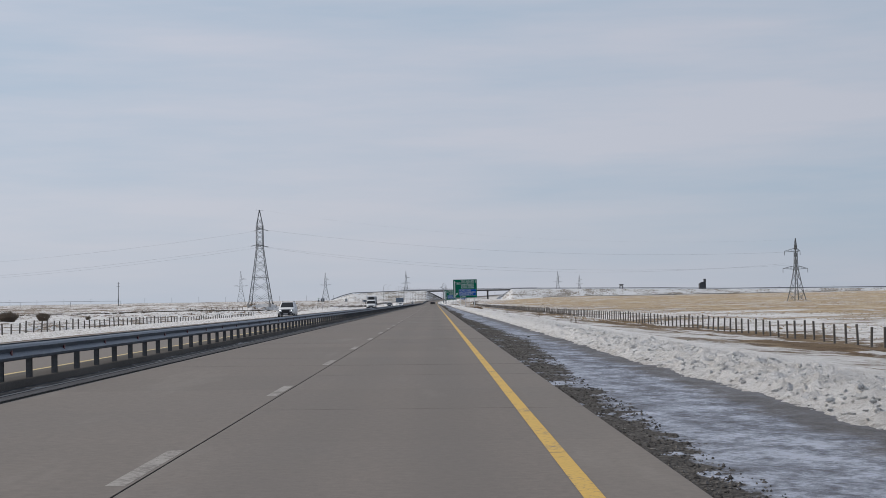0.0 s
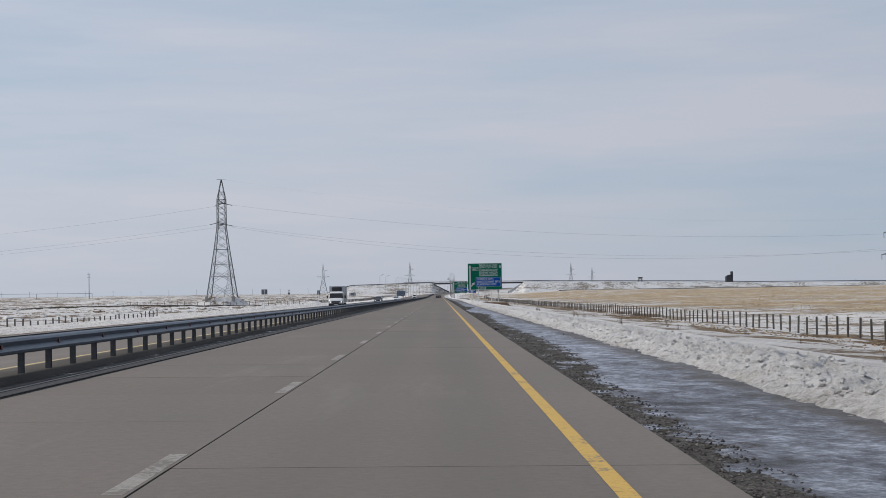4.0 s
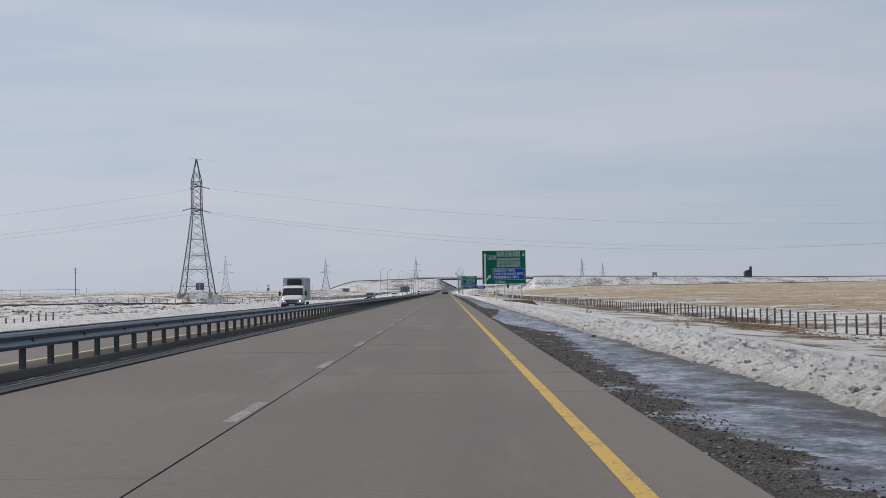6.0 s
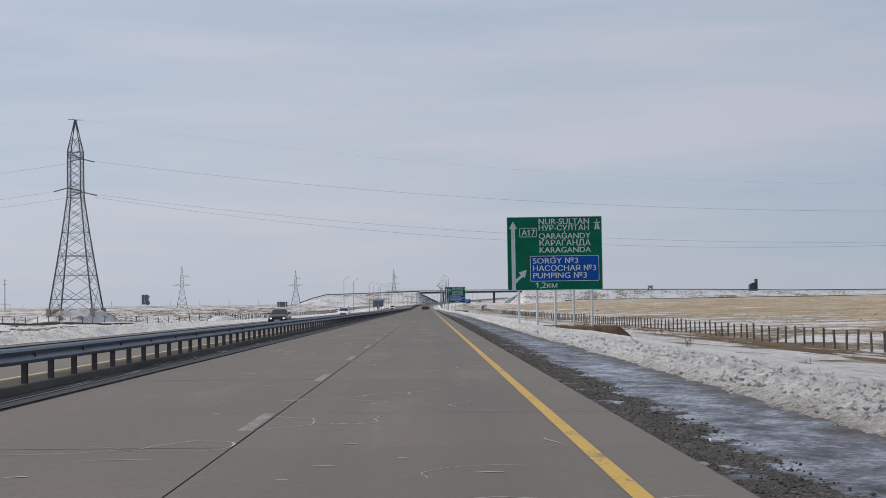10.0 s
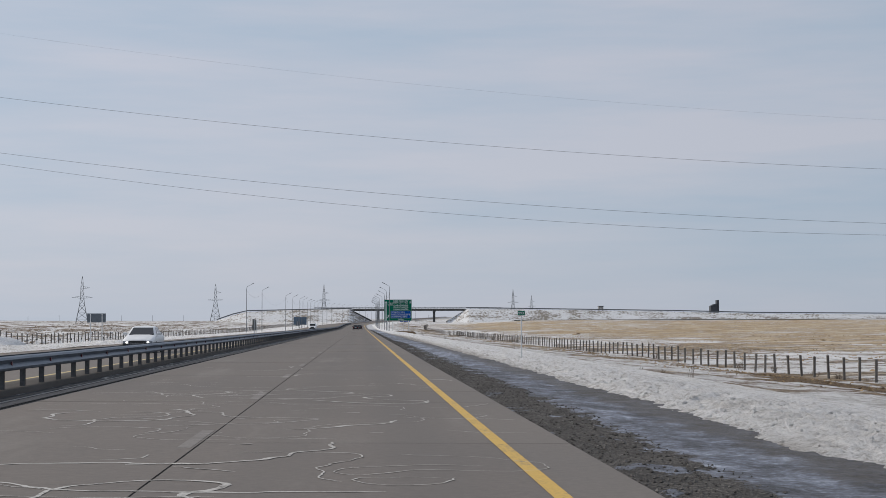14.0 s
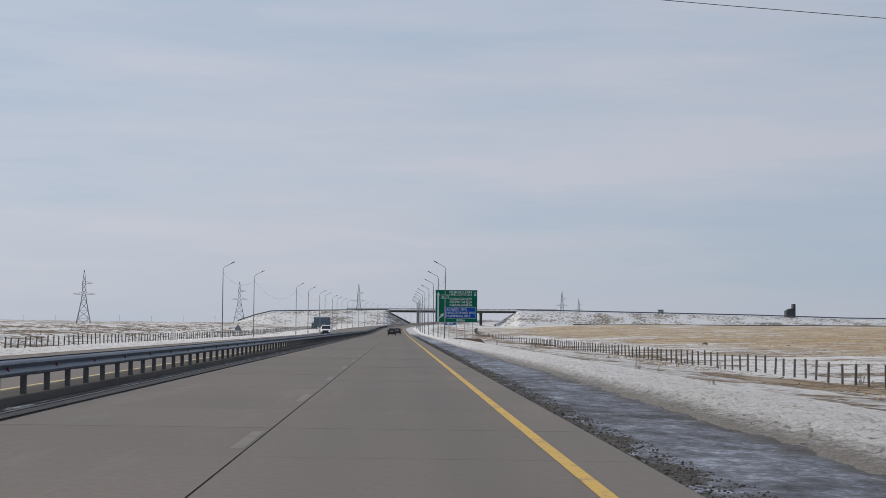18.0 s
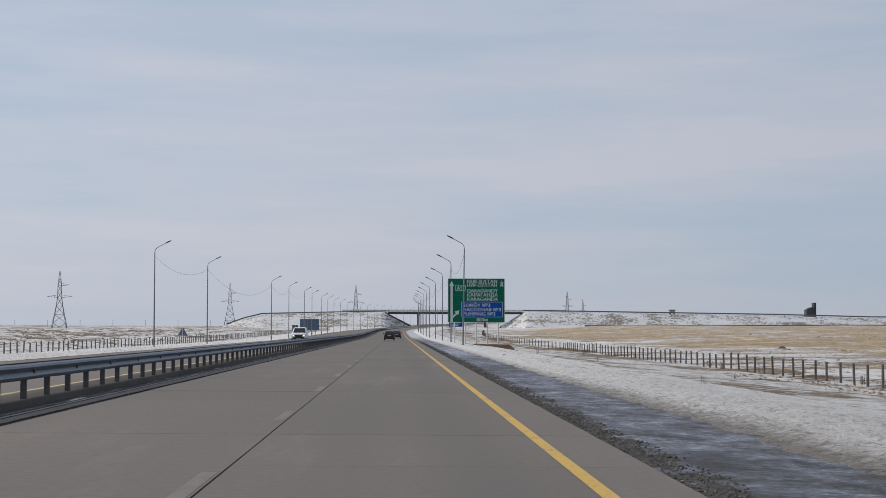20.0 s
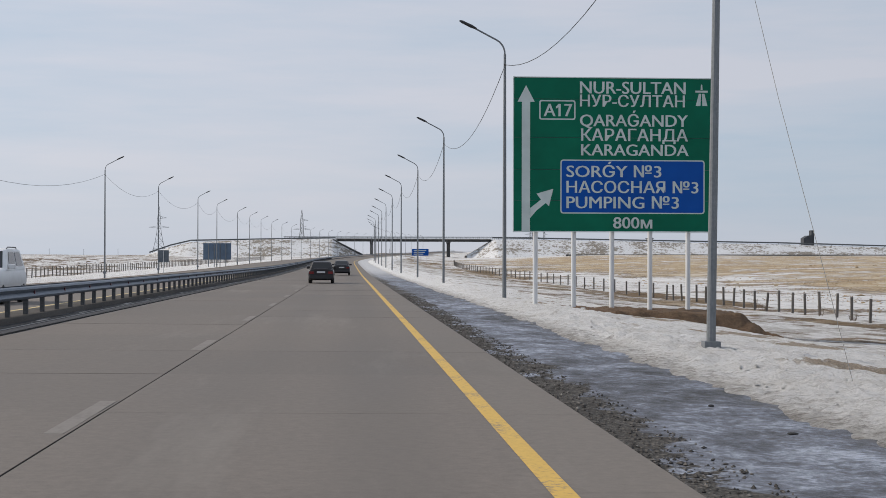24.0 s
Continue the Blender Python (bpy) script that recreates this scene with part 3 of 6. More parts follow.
def road_z(s, y):
    """Height of the pavement at s metres right of the line of travel."""
    s = np.asarray(s, float)
    return np.where(s > X_RAIL, FALL * s, FALL * X_RAIL + 0.013 * (s - X_RAIL)) + rise(y)


def plain_z(x, y):
    r = np.hypot(x, y - 500)
    und = 1.1 * fbm(x / 170 + 3, y / 170 + 9, 3) * np.clip(r / 300, 0.3, 2.5)
    slope = 0.0022 - 0.0003 * sstep(-x, 40, 300)
    return -1.25 + slope * np.clip(r - 350, 0, 5000) + 4.3 * sstep(y, 850, 1600) + und + 1.5 * np.exp(-((x + 74) ** 2 + (y - 651) ** 2) / 55.0 ** 2) - 2.6 * np.exp(-((x + 200) ** 2 + (y - 1550) ** 2) / 150.0 ** 2)


def land_z(x, y):
    """The ground: road bed, side slopes, fields."""
    s = x - bend(y)
    rr = rise(y)
    p = plain_z(x, y)
    right = np.interp(s, [6, 9, 14, 29, 45], [-0.32, -0.38, -0.95, -1.95, -1.75])
    left = np.interp(s, [-60, -43.8, -30, -23, -20.5], [-1.2, -1.35, -0.95, -0.35, -0.35])
    near = np.where(s > 0, right, left)
    w = np.where(s > 0, sstep(s, 40, 110), sstep(-s, 55, 120))
    z = (near + rr) * (1 - w) + np.maximum(p, -2.5) * w
    bed = (s > -20.5) & (s < 6)
    z = np.where(bed, rr - 0.34, z)
    small = 0.22 * fbm(x / 5.0, y / 9.0, 3) * sstep(np.abs(s + 7), 20, 32)
    # wind-cut hummocks in the western snowfield, slush and ruts on the eastern verge
    hum = 1.5 * np.abs(fbm(x / 7.0 + 31, y / 11.0, 3)) + 0.8 * np.abs(fbm(x / 3.1 + 7, y / 4.5, 2)) - 0.30
    z = z - 0.6 * np.exp(-((y - 325) / 75.0) ** 2) * sstep(-s, 30, 42) * sstep(-s, -160, -80)
    small = small + hum * sstep(-s, 36, 50) * sstep(-s, -420, -160) * sstep(-y, -1500, -1200)
    rut = 0.30 * fbm(x / 2.2 + 5, y / 7.0, 3)
    small = small + rut * sstep(s, 10, 13) * sstep(-s, -40, -30)
    # the fence beyond the side track stands on a low swell
    z = z + 0.30 * np.exp(-((s + 44) / 9.0) ** 2 - ((y - 680) / 45.0) ** 2) + 0.5 * np.exp(-((s + 44) / 7.0) ** 2 - ((y - 642) / 9.0) ** 2)
    return z + small


def span_steps(a, b, first, grow, top):
    out, v, d = [a], a, first
    while v < b:
        v += d
        d = min(d * grow, top)
        out.append(v)
    return out


gx = sorted(set([-x for x in span_steps(140, 4600, 3.0, 1.09, 260)] + list(np.arange(-138.5, -22, 1.6)) + list(np.arange(-20, 6.1, 4.0)) + list(np.arange(6.5, 48, 0.9)) + span_steps(48, 4600, 2.5, 1.08, 260)))
gy = list(np.arange(-120, 1250, 2.0)) + span_steps(1250, 5200, 4.0, 1.04, 120)
ground = grid_mesh("ground", np.array(gx), np.array(gy), land_z, LAND)
tagged(ground, "snow-patched winter steppe with dry tan grass and mud", "ground", kind="structure")


def strip(name, s0, s1, ys, lift, material, n=2, zfun=road_z):
    """A ribbon of pavement between two offsets from the line of travel."""
    ss = np.linspace(s0, s1, n)
    return grid_mesh(name, ss, np.array(ys), lambda S, Y: (S + bend(Y), zfun(S, Y) + lift), material)


far_ys = list(np.arange(910.2, 2300, 10.0))
all_ys = list(np.arange(-60, 2300, 10.0))
road = thing("road", "grey concrete motorway carriageway cast in long slabs", "road", kind="structure")
bed = strip("road_bed", X_LEFT - 0.001, X_RIGHT - 0.02, all_ys, -0.009, JOINT_WORN)
bed.parent = road
bed["label"] = "grey worn filler showing in the cross joints"
long_joint = strip("long_joint", X_JOINT - 0.013, X_JOINT + 0.013, all_ys, -0.005, JOINT)
long_joint.parent = road
long_joint["label"] = "black filler of the joint between the lanes"
far_lane = strip("far_carriageway", X_LEFT, X_RIGHT, far_ys, 0.0, CONCRETE, 4)
far_lane.parent = road
edge_strip = strip("edge_strip", -6.75, X_LEFT - 0.175, all_ys, -0.004, CONCRETE, 2)
tagged(edge_strip, "narrow concrete margin beside the slabs", "road margin", kind="structure")
edge_joint = strip("edge_joint", X_LEFT - 0.174, X_LEFT - 0.002, all_ys, -0.012, JOINT, 2)
edge_joint.parent = road
gutter = strip("gutter", -7.40, -6.752, all_ys, -0.03, GUTTER, 4)
tagged(gutter, "dark wet gutter with painted barrier shadow and streaks of dirty ice", "gutter", kind="structure")
# thin pale ribbon laid just above the gutter
gutter_line = strip("gutter_line", -6.93, -6.84, all_ys, -0.012, PALE_LINE, 2)
tagged(gutter_line, "thin pale line along the gutter", "kerb", kind="structure")
near_ys = np.concatenate([np.arange(-40, 900, 1.0), np.arange(900, 2300, 10.0)])
median = grid_mesh("median", np.array([-8.80, -8.74, -8.2, -7.7, -7.43, -7.37]), near_ys,
                   lambda S, Y: (S + bend(Y) + 0.05 * fbm(Y * 0.5, S, 3), road_z(S, Y) + np.interp(S, [-8.80, -8.74, -7.43, -7.37], [-0.05, 0.05, 0.095, -0.05]) + 0.02 * fbm(S * 5, Y * 1.7, 2)), BED)
tagged(median, "raised bed of dark crumbling asphalt under the central barrier", "median strip", kind="structure")
opposite = strip("opposite_carriageway", -20.5, -8.78, all_ys, -0.016, CONCRETE, 5)
tagged(opposite, "grey paved carriageway for oncoming traffic", "road", kind="structure")
far_verge = grid_mesh("far_verge", np.array([-23.4, -22.4, -21.6, -20.9, -20.5]), near_ys,
                      lambda S, Y: (S + bend(Y), rise(Y) + np.interp(S, [-23.4, -22.4, -20.5], [-0.42, -0.24, -0.13]) + 0.05 * fbm(S * 2, Y * 0.6, 3)), VERGE)
tagged(far_verge, "brown gravel verge beyond the opposite carriageway", "road shoulder", kind="structure")


def shoulder_z(S, Y):
    crust = np.abs(fbm(S * 2.9 + 2, Y * 2.1, 3)) - 0.12
    return road_z(S, Y) - 0.035 - 0.01 * (S - 2.44) + (0.05 * fbm(S * 1.6, Y * 0.9, 3) + 0.075 * crust) * sstep(S, 2.5, 2.9)


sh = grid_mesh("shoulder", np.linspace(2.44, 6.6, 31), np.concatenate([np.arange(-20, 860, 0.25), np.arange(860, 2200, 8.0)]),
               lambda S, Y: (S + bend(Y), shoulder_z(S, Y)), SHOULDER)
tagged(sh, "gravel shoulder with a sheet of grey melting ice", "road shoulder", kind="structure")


# the ploughed snow bank, lumpy and dirty
def bank_z(S, Y):
    tall = np.interp(Y, [0, 60, 180, 300, 380, 470, 600, 2000], [0.23, 0.29, 0.31, 0.30, 0.26, 0.15, 0.10, 0.10])
    ridge = 6.9 + 0.8 * fbm(Y / 14.0, Y * 0 + 3.3, 3)
    wid = 1.7 + 0.9 * fbm(Y / 11.0, Y * 0 + 8.3, 3)
    u = (S - ridge) / wid
    hump = np.exp(-np.where(u < 0, u * u * 1.6, u * u * 0.55))
    lump = fbm(S * 1.6, Y * 1.2, 3) * 0.5 + np.abs(fbm(S * 3.6 + 9, Y * 3.3, 3)) * 0.9 + np.abs(fbm(S * 4.7 + 4, Y * 4.4, 2)) * 1.1 - 0.22
    base = np.interp(Y, [440, 580], [-0.20, -0.12]) - np.interp(Y, [440, 560], [0.055, 0.075]) * np.clip(S - 8, 0, 9)
    fade = sstep(S, 4.8, 5.9)
    e = base + tall * hump + fade * lump * (0.07 + np.interp(Y, [440, 540], [0.13, 0.07]) * sstep(S, 5.6, 6.6) * sstep(-S, -10.5, -8.0) + tall * 0.52 * hump)
    edge = (0.75 * fbm(Y / 3.0, Y * 0 + 1.7, 3) + 0.2 * fbm(Y / 1.1, S * 0.9, 2)) * np.interp(Y, [500, 600], [1.0, 0.6])
    drop = 1 - sstep(S + edge, 4.7, np.interp(Y, [500, 600], [6.0, 5.7]))
    out = sstep(S, 11.5, 14.0)
    return e - 0.30 * drop - 0.5 * out + rise(Y)


def bank_shift(Y):
    """How far the foot of the bank creeps towards the pavement along the road."""
    return np.interp(Y, [0, 183, 280, 313, 400, 477, 540, 585, 609, 700, 770, 860, 1100], [-0.2, -0.15, -0.5, -0.5, -0.4, -0.2, -0.1, 0.05, -0.35, -0.7, -0.8, -0.75, -0.5])


bank = grid_mesh("snow_bank", np.concatenate([np.arange(4.7, 9.6, 0.11), np.arange(9.7, 14.1, 0.3)]),
                 np.concatenate([np.arange(-6, 560, 0.16), np.arange(560, 880, 0.24), np.arange(880, 1500, 1.2)]),
                 lambda S, Y: (S + bend(Y) + bank_shift(Y), bank_z(S, Y)), BANK_SNOW)
tagged(bank, "ridge of dirty ploughed snow along the shoulder", "snow bank", kind="structure")


def left_bank_z(S, Y):
    tall = np.interp(Y, [0, 300, 380, 480, 540, 600, 640, 700, 1000], [0.07, 0.12, 0.44, 0.40, 0.2, 0.12, 0.10, 0.10, 0.10])
    ridge = -27.6 + 1.8 * fbm(Y / 17.0, Y * 0 + 6.1, 3)
    u = (S - ridge) / 2.9
    lump = fbm(S * 0.7, Y * 0.6, 4) * 0.9 + np.abs(fbm(S * 1.9 + 3, Y * 1.7, 3)) * 1.2
    hump = np.exp(-u * u)
    return -0.52 + rise(Y) + tall * hump * (0.9 + 1.7 * lump) + 0.16 * lump + 0.17 * np.abs(fbm(S * 3.3, Y * 1.6, 2)) - 0.5 * sstep(np.abs(S + 28.0), 4.4, 5.6)


bank_left = grid_mesh("snow_bank_left", np.arange(-33.6, -22.3, 0.32), np.concatenate([np.arange(0, 900, 0.45), np.arange(900, 1300, 3.0)]),
                      lambda S, Y: (S + bend(Y), left_bank_z(S, Y)), SNOW_SHADED)
tagged(bank_left, "low lumpy bank of white snow beyond the opposite carriageway", "snow bank", kind="structure")

# side track of dark churned earth that joins from the west
def track_pts():
    way = [(-420, 590), (-150, 604), (-92, 611), (-76, 616), (-62, 620), (-48, 613), (-36, 603), (-22.8, 591)]
    xs = np.interp(np.linspace(0, 7, 90), range(8), [w[0] for w in way])
    ys = np.interp(np.linspace(0, 7, 90), range(8), [w[1] for w in way])
    for _ in range(6):
        ys[1:-1] = (ys[:-2] + ys[1:-1] * 2 + ys[2:]) / 4
    return xs, ys


def side_track():
    xs, ys = track_pts()
    tx, ty = np.gradient(xs), np.gradient(ys)
    ln = np.hypot(tx, ty)
    nx, ny = -ty / ln, tx / ln
    bm = bmesh.new()
    rows = []
    for i in range(len(xs)):
        row = []
        for o, up in ((-4.2, -0.6), (-3.0, 0.30), (-1.2, 0.36), (0.0, 0.33), (1.2, 0.36), (3.0, 0.30), (4.2, -0.6)):
            x, y = xs[i] + nx[i] * o, ys[i] + ny[i] * o
            lift = np.interp(xs[i], [-44, -24], [1.0, 0.3])
            row.append(bm.verts.new((x, y, float(land_z(np.array(x), np.array(y))) + up * lift + 0.06 * float(fbm(np.array(x * 0.8), np.array(y * 0.8), 2)))))
        rows.append(row)
    for a, b in zip(rows, rows[1:]):
        for k in range(6):
            bm.faces.new((a[k], a[k + 1], b[k + 1], b[k]))
    bmesh.ops.recalc_face_normals(bm, faces=bm.faces)
    return tagged(link_mesh("side_track", bm, TRACK, True), "dark muddy side track crossing the snowfield", "road", kind="structure")


side_track()


def gz(x, y):
    return float(land_z(np.array(float(x)), np.array(float(y))))


# ---- markings ----
def marking(name, s0, s1, ys, material, label, lift=0.004):
    ob = strip(name, s0, s1, ys, lift, material)
    return tagged(ob, label, "road marking", kind="structure")


marking("edge_line", X_YELLOW - 0.083, X_YELLOW + 0.083, list(np.arange(-30, 2200, 5.0)), YELLOW, "worn yellow edge line on concrete")
marking("opposite_edge_line", -9.43, -9.27, list(np.arange(-30, 2200, 10.0)), YELLOW_PALE, "yellow edge line of the opposite carriageway", -0.012)

# ---- two vehicles ahead and the oncoming ones ----


def rounded(hw, z0, z1, y, r=0.16, tuck=0.06):
    """One cross-section of a vehicle body: tucked sill, full flank, rounded shoulder."""
    h = z1 - z0
    half = [(hw - tuck - 0.07, z0), (hw - tuck, z0 + 0.05), (hw - 0.02, z0 + 0.26 * h), (hw, z0 + 0.5 * h), (hw - 0.02, z0 + 0.72 * h)]
    for k in range(1, 6):
        a = radians(90 * k / 5)
        half.append((hw - 0.02 - r * 1.5 * (1 - math.cos(a)), z1 - 0.28 * h + 0.28 * h * math.sin(a)))
    half.append((hw * 0.45, z1 + 0.025))
    ring = half + [(-x, z) for x, z in half[::-1]]
    return [(x, y, z) for x, z in ring]


def eased(sections, n=3):
    """More sections between the given ones, on a smooth curve."""
    s = np.array(sections, float)
    u = np.arange(len(s))
    out = []
    for i in range(len(s) - 1):
        p0, p1, p2, p3 = s[max(i - 1, 0)], s[i], s[i + 1], s[min(i + 2, len(s) - 1)]
        for k in range(n):
            t = k / n
            out.append(0.5 * (2 * p1 + (p2 - p0) * t + (2 * p0 - 5 * p1 + 4 * p2 - p3) * t * t + (3 * p1 - p0 - 3 * p2 + p3) * t ** 3))
    out.append(s[-1])
    return [tuple(float(v) for v in r) for r in out]


def plate_on(bm, q, u0, u1, v0, v1, out, thick=0.012):
    """A thin pane on the four-cornered face q (bottom-left, bottom-right, top-right, top-left)."""
    q = [Vector(p) for p in q]

    def at(u, v):
        return q[0].lerp(q[1], u).lerp(q[3].lerp(q[2], u), v)
    n = (q[1] - q[0]).cross(q[3] - q[0]).normalized()
    if n.dot(Vector(out)) < 0:
        n = -n
    a = [at(u0, v0), at(u1, v0), at(u1, v1), at(u0, v1)]
    lo = [bm.verts.new(p - n * 0.01) for p in a]
    hi = [bm.verts.new(p + n * thick) for p in a]
    bm.faces.new(hi)
    for i in range(4):
        bm.faces.new((lo[i], lo[(i + 1) % 4], hi[(i + 1) % 4], hi[i]))
    bmesh.ops.recalc_face_normals(bm, faces=bm.faces)
    return bm


def wheel(car_ob, x, y, r, w):
    side = 1 if x > 0 else -1
    bm = bmesh.new()
    tube(bm, [(x - w / 2, y, r), (x - w / 2 + 0.02, y, r), (x + w / 2 - 0.02, y, r), (x + w / 2, y, r)], [r - 0.035, r, r, r - 0.035], 20)
    tyre = part("tyre", bm, RUBBER, car_ob)
    bm = bmesh.new()
    tube(bm, [(x + side * w * 0.3, y, r), (x + side * (w / 2 + 0.006), y, r)], [r * 0.66, r * 0.6], 16)
    part("rim", bm, RIM, tyre)


def car(name, label, sections, belt, roof, cab, paint, wheels, group="", r_wheel=0.3, lamps=None, plate_z=0.55, rails=False):
    """sections: (y, half width, bottom, top) from the tail to the nose; cab: tail and nose of the glasshouse at the belt and at the roof, half widths."""
    ob = thing(name, label, "car", group)
    bm = loft(bmesh.new(), [rounded(hw, z0, z1, y) for y, hw, z0, z1 in eased(sections)])
    part("body", bm, paint, ob, smooth=True)
    yb0, yb1, yt0, yt1, wb, wtop = cab
    c = 0.10

    def ring(y0, y1, hw, z):
        return [(-hw + c, y0, z), (hw - c, y0, z), (hw, y0 + c, z), (hw, y1 - c, z), (hw - c, y1, z), (-hw + c, y1, z), (-hw, y1 - c, z), (-hw, y0 + c, z)]
    mid = roof - 0.06
    f = (mid - belt) / (roof - belt)
    bm = loft(bmesh.new(), [ring(yb0, yb1, wb, belt - 0.05), ring(yb0 + (yt0 - yb0) * f, yb1 + (yt1 - yb1) * f, wb + (wtop - wb) * f, mid), ring(yt0 + 0.05, yt1 - 0.06, wtop - 0.045, roof - 0.02), ring(yt0 + 0.25, yt1 - 0.3, wtop - 0.16, roof + 0.012)])
    part("cabin", bm, paint, ob)
    B = lambda y, sx: (sx * wb, y, belt - 0.05)
    T = lambda y, sx: (sx * (wb + (wtop - wb) * f), y, mid)
    ym0, ym1 = yb0 + (yt0 - yb0) * f, yb1 + (yt1 - yb1) * f
    part("rear_window", plate_on(bmesh.new(), (B(yb0, -1), B(yb0, 1), T(ym0, 1), T(ym0, -1)), 0.09, 0.91, 0.16, 0.92, (0, -1, 0.2)), GLASS_DARK, ob)
    part("windscreen", plate_on(bmesh.new(), (B(yb1, -1), B(yb1, 1), T(ym1, 1), T(ym1, -1)), 0.08, 0.92, 0.12, 0.94, (0, 1, 0.2)), GLASS_DARK, ob)
    for sx in (-1, 1):
        for u0, u1 in ((0.12, 0.47), (0.52, 0.88)):
            part("side_window", plate_on(bmesh.new(), (B(yb0, sx), B(yb1, sx), T(ym1, sx), T(ym0, sx)), u0, u1, 0.2, 0.9, (sx, 0, 0.1)), GLASS_DARK, ob)
        y_m = yb1 - 0.35
        part("mirror", a_box(*sorted((sx * (wb - 0.02), sx * (wb + 0.22))), y_m - 0.06, y_m + 0.06, belt, belt + 0.15, bevel=0.02), paint, ob)
        for wy in wheels:
            wheel(ob, sx * (max(s[1] for s in sections) - 0.11), wy, r_wheel, 0.19)
        if rails:
            bm = bmesh.new()
            tube(bm, [(sx * (wtop - 0.06), yt0 + 0.25, roof - 0.01), (sx * (wtop - 0.06), yt0 + 0.35, roof + 0.05), (sx * (wtop - 0.06), yt1 - 0.45, roof + 0.05), (sx * (wtop - 0.06), yt1 - 0.35, roof - 0.01)], 0.018, 6)
            part("roof_rail", bm, PLASTIC, ob)
    y0, y1 = sections[0][0], sections[-1][0]
    hw = sections[1][1]
    zt = sections[1][3]
    z0 = sections[1][2]
    part("rear_bumper", a_box(-hw + 0.03, hw - 0.03, y0 - 0.07, y0 + 0.1, z0 + 0.02, z0 + 0.24, bevel=0.03), PLASTIC, ob)
    part("front_bumper", a_box(-hw + 0.05, hw - 0.05, y1 - 0.12, y1 + 0.05, z0, z0 + 0.22, bevel=0.03), PLASTIC, ob)
    part("rear_plate", a_box(-0.26, 0.26, y0 - 0.035, y0 + 0.01, plate_z, plate_z + 0.115), PLATE, ob, "pale number plate")
    part("front_plate", a_box(-0.26, 0.26, y1 + 0.04, y1 + 0.07, z0 + 0.08, z0 + 0.19), PLATE, ob, "pale number plate")
    nose_top = sections[-2][3]
    part("grille", a_box(-0.44, 0.44, y1 - 0.06, y1 + 0.035, max(z0 + 0.24, nose_top - 0.36), nose_top - 0.06, bevel=0.01), PLASTIC, ob)
    if rails:
        part("grille_trim", a_box(-0.50, 0.50, y1 + 0.036, y1 + 0.05, nose_top - 0.10, nose_top - 0.055), RIM, ob, "chrome grille bar")
        part("lower_grille", a_box(-hw + 0.22, hw - 0.22, y1 + 0.052, y1 + 0.07, z0 + 0.22, z0 + 0.36), PLASTIC, ob)
        for sx in (-1, 1):
            part("fog_lamp", a_box(*sorted((sx * (hw - 0.40), sx * (hw - 0.20))), y1 + 0.052, y1 + 0.075, z0 + 0.07, z0 + 0.18, bevel=0.01), HEADLIGHT, ob)
    for sx in (-1, 1):
        part("tail_lamp", a_box(*sorted((sx * (hw - 0.34), sx * (hw - 0.06))), y0 - 0.03, y0 + 0.05, zt - 0.33, zt - 0.17, bevel=0.01), RED_LENS, ob)
        lamp = part("headlamp", a_box(*sorted((sx * (hw - 0.42), sx * (hw - 0.06))), y1 - 0.1, y1 + 0.015, nose_top - 0.22, nose_top - 0.07, bevel=0.02), HEADLIGHT, ob)
        if group:
            part("bulb", a_box(*sorted((sx * (hw - 0.34), sx * (hw - 0.22))), y1 + 0.016, y1 + 0.03, nose_top - 0.20, nose_top - 0.11, bevel=0.005), LIT_LAMP, lamp, "lit bulb")
    return ob


def place(ob, x, y, turn=0.0):
    ob.matrix_basis = pose(x, y, float(road_z(np.array(x), np.array(y))), 0, 0, turn)


hatch = car("hatchback_car", "dark plum five-door hatchback driving away on concrete", [(-1.98, 0.70, 0.35, 0.82), (-1.9, 0.80, 0.26, 0.93), (-1.2, 0.825, 0.2, 0.95), (0.8, 0.825, 0.2, 0.92), (1.5, 0.80, 0.22, 0.84), (1.95, 0.72, 0.3, 0.70)],
            0.92, 1.40, (-1.88, 0.95, -1.45, -0.05, 0.76, 0.57), PAINT_DARK, (-1.2, 1.25), plate_z=0.66, r_wheel=0.29)
place(hatch, -1.49, 889)
sedan = car("sedan_car", "black four-door saloon driving away on concrete", [(-2.15, 0.70, 0.38, 0.9), (-2.05, 0.80, 0.28, 1.0), (-1.3, 0.85, 0.2, 1.0), (0.9, 0.85, 0.2, 0.95), (1.7, 0.82, 0.22, 0.84), (2.15, 0.72, 0.32, 0.68)],
            0.97, 1.44, (-1.6, 1.0, -0.8, 0.0, 0.78, 0.57), PAINT_BLACK, (-1.3, 1.35), plate_z=0.72, r_wheel=0.31)
place(sedan, -0.40, 940)
SUV = [(-2.25, 0.80, 0.42, 1.10), (-2.15, 0.92, 0.34, 1.20), (-1.3, 0.96, 0.3, 1.22), (0.8, 0.96, 0.3, 1.20), (1.3, 0.96, 0.3, 1.17), (2.0, 0.94, 0.32, 1.12), (2.3, 0.90, 0.4, 1.05), (2.4, 0.80, 0.46, 0.98)]
white_suv = car("suv_car", "white off-road wagon with roof rails on the far carriageway", SUV, 1.18, 1.86, (-2.15, 0.95, -1.95, 0.15, 0.9, 0.70), PAINT_WHITE, (-1.4, 1.45), "oncoming cars", 0.38, plate_z=0.8, rails=True)
place(white_suv, -12.1, 843, 180)
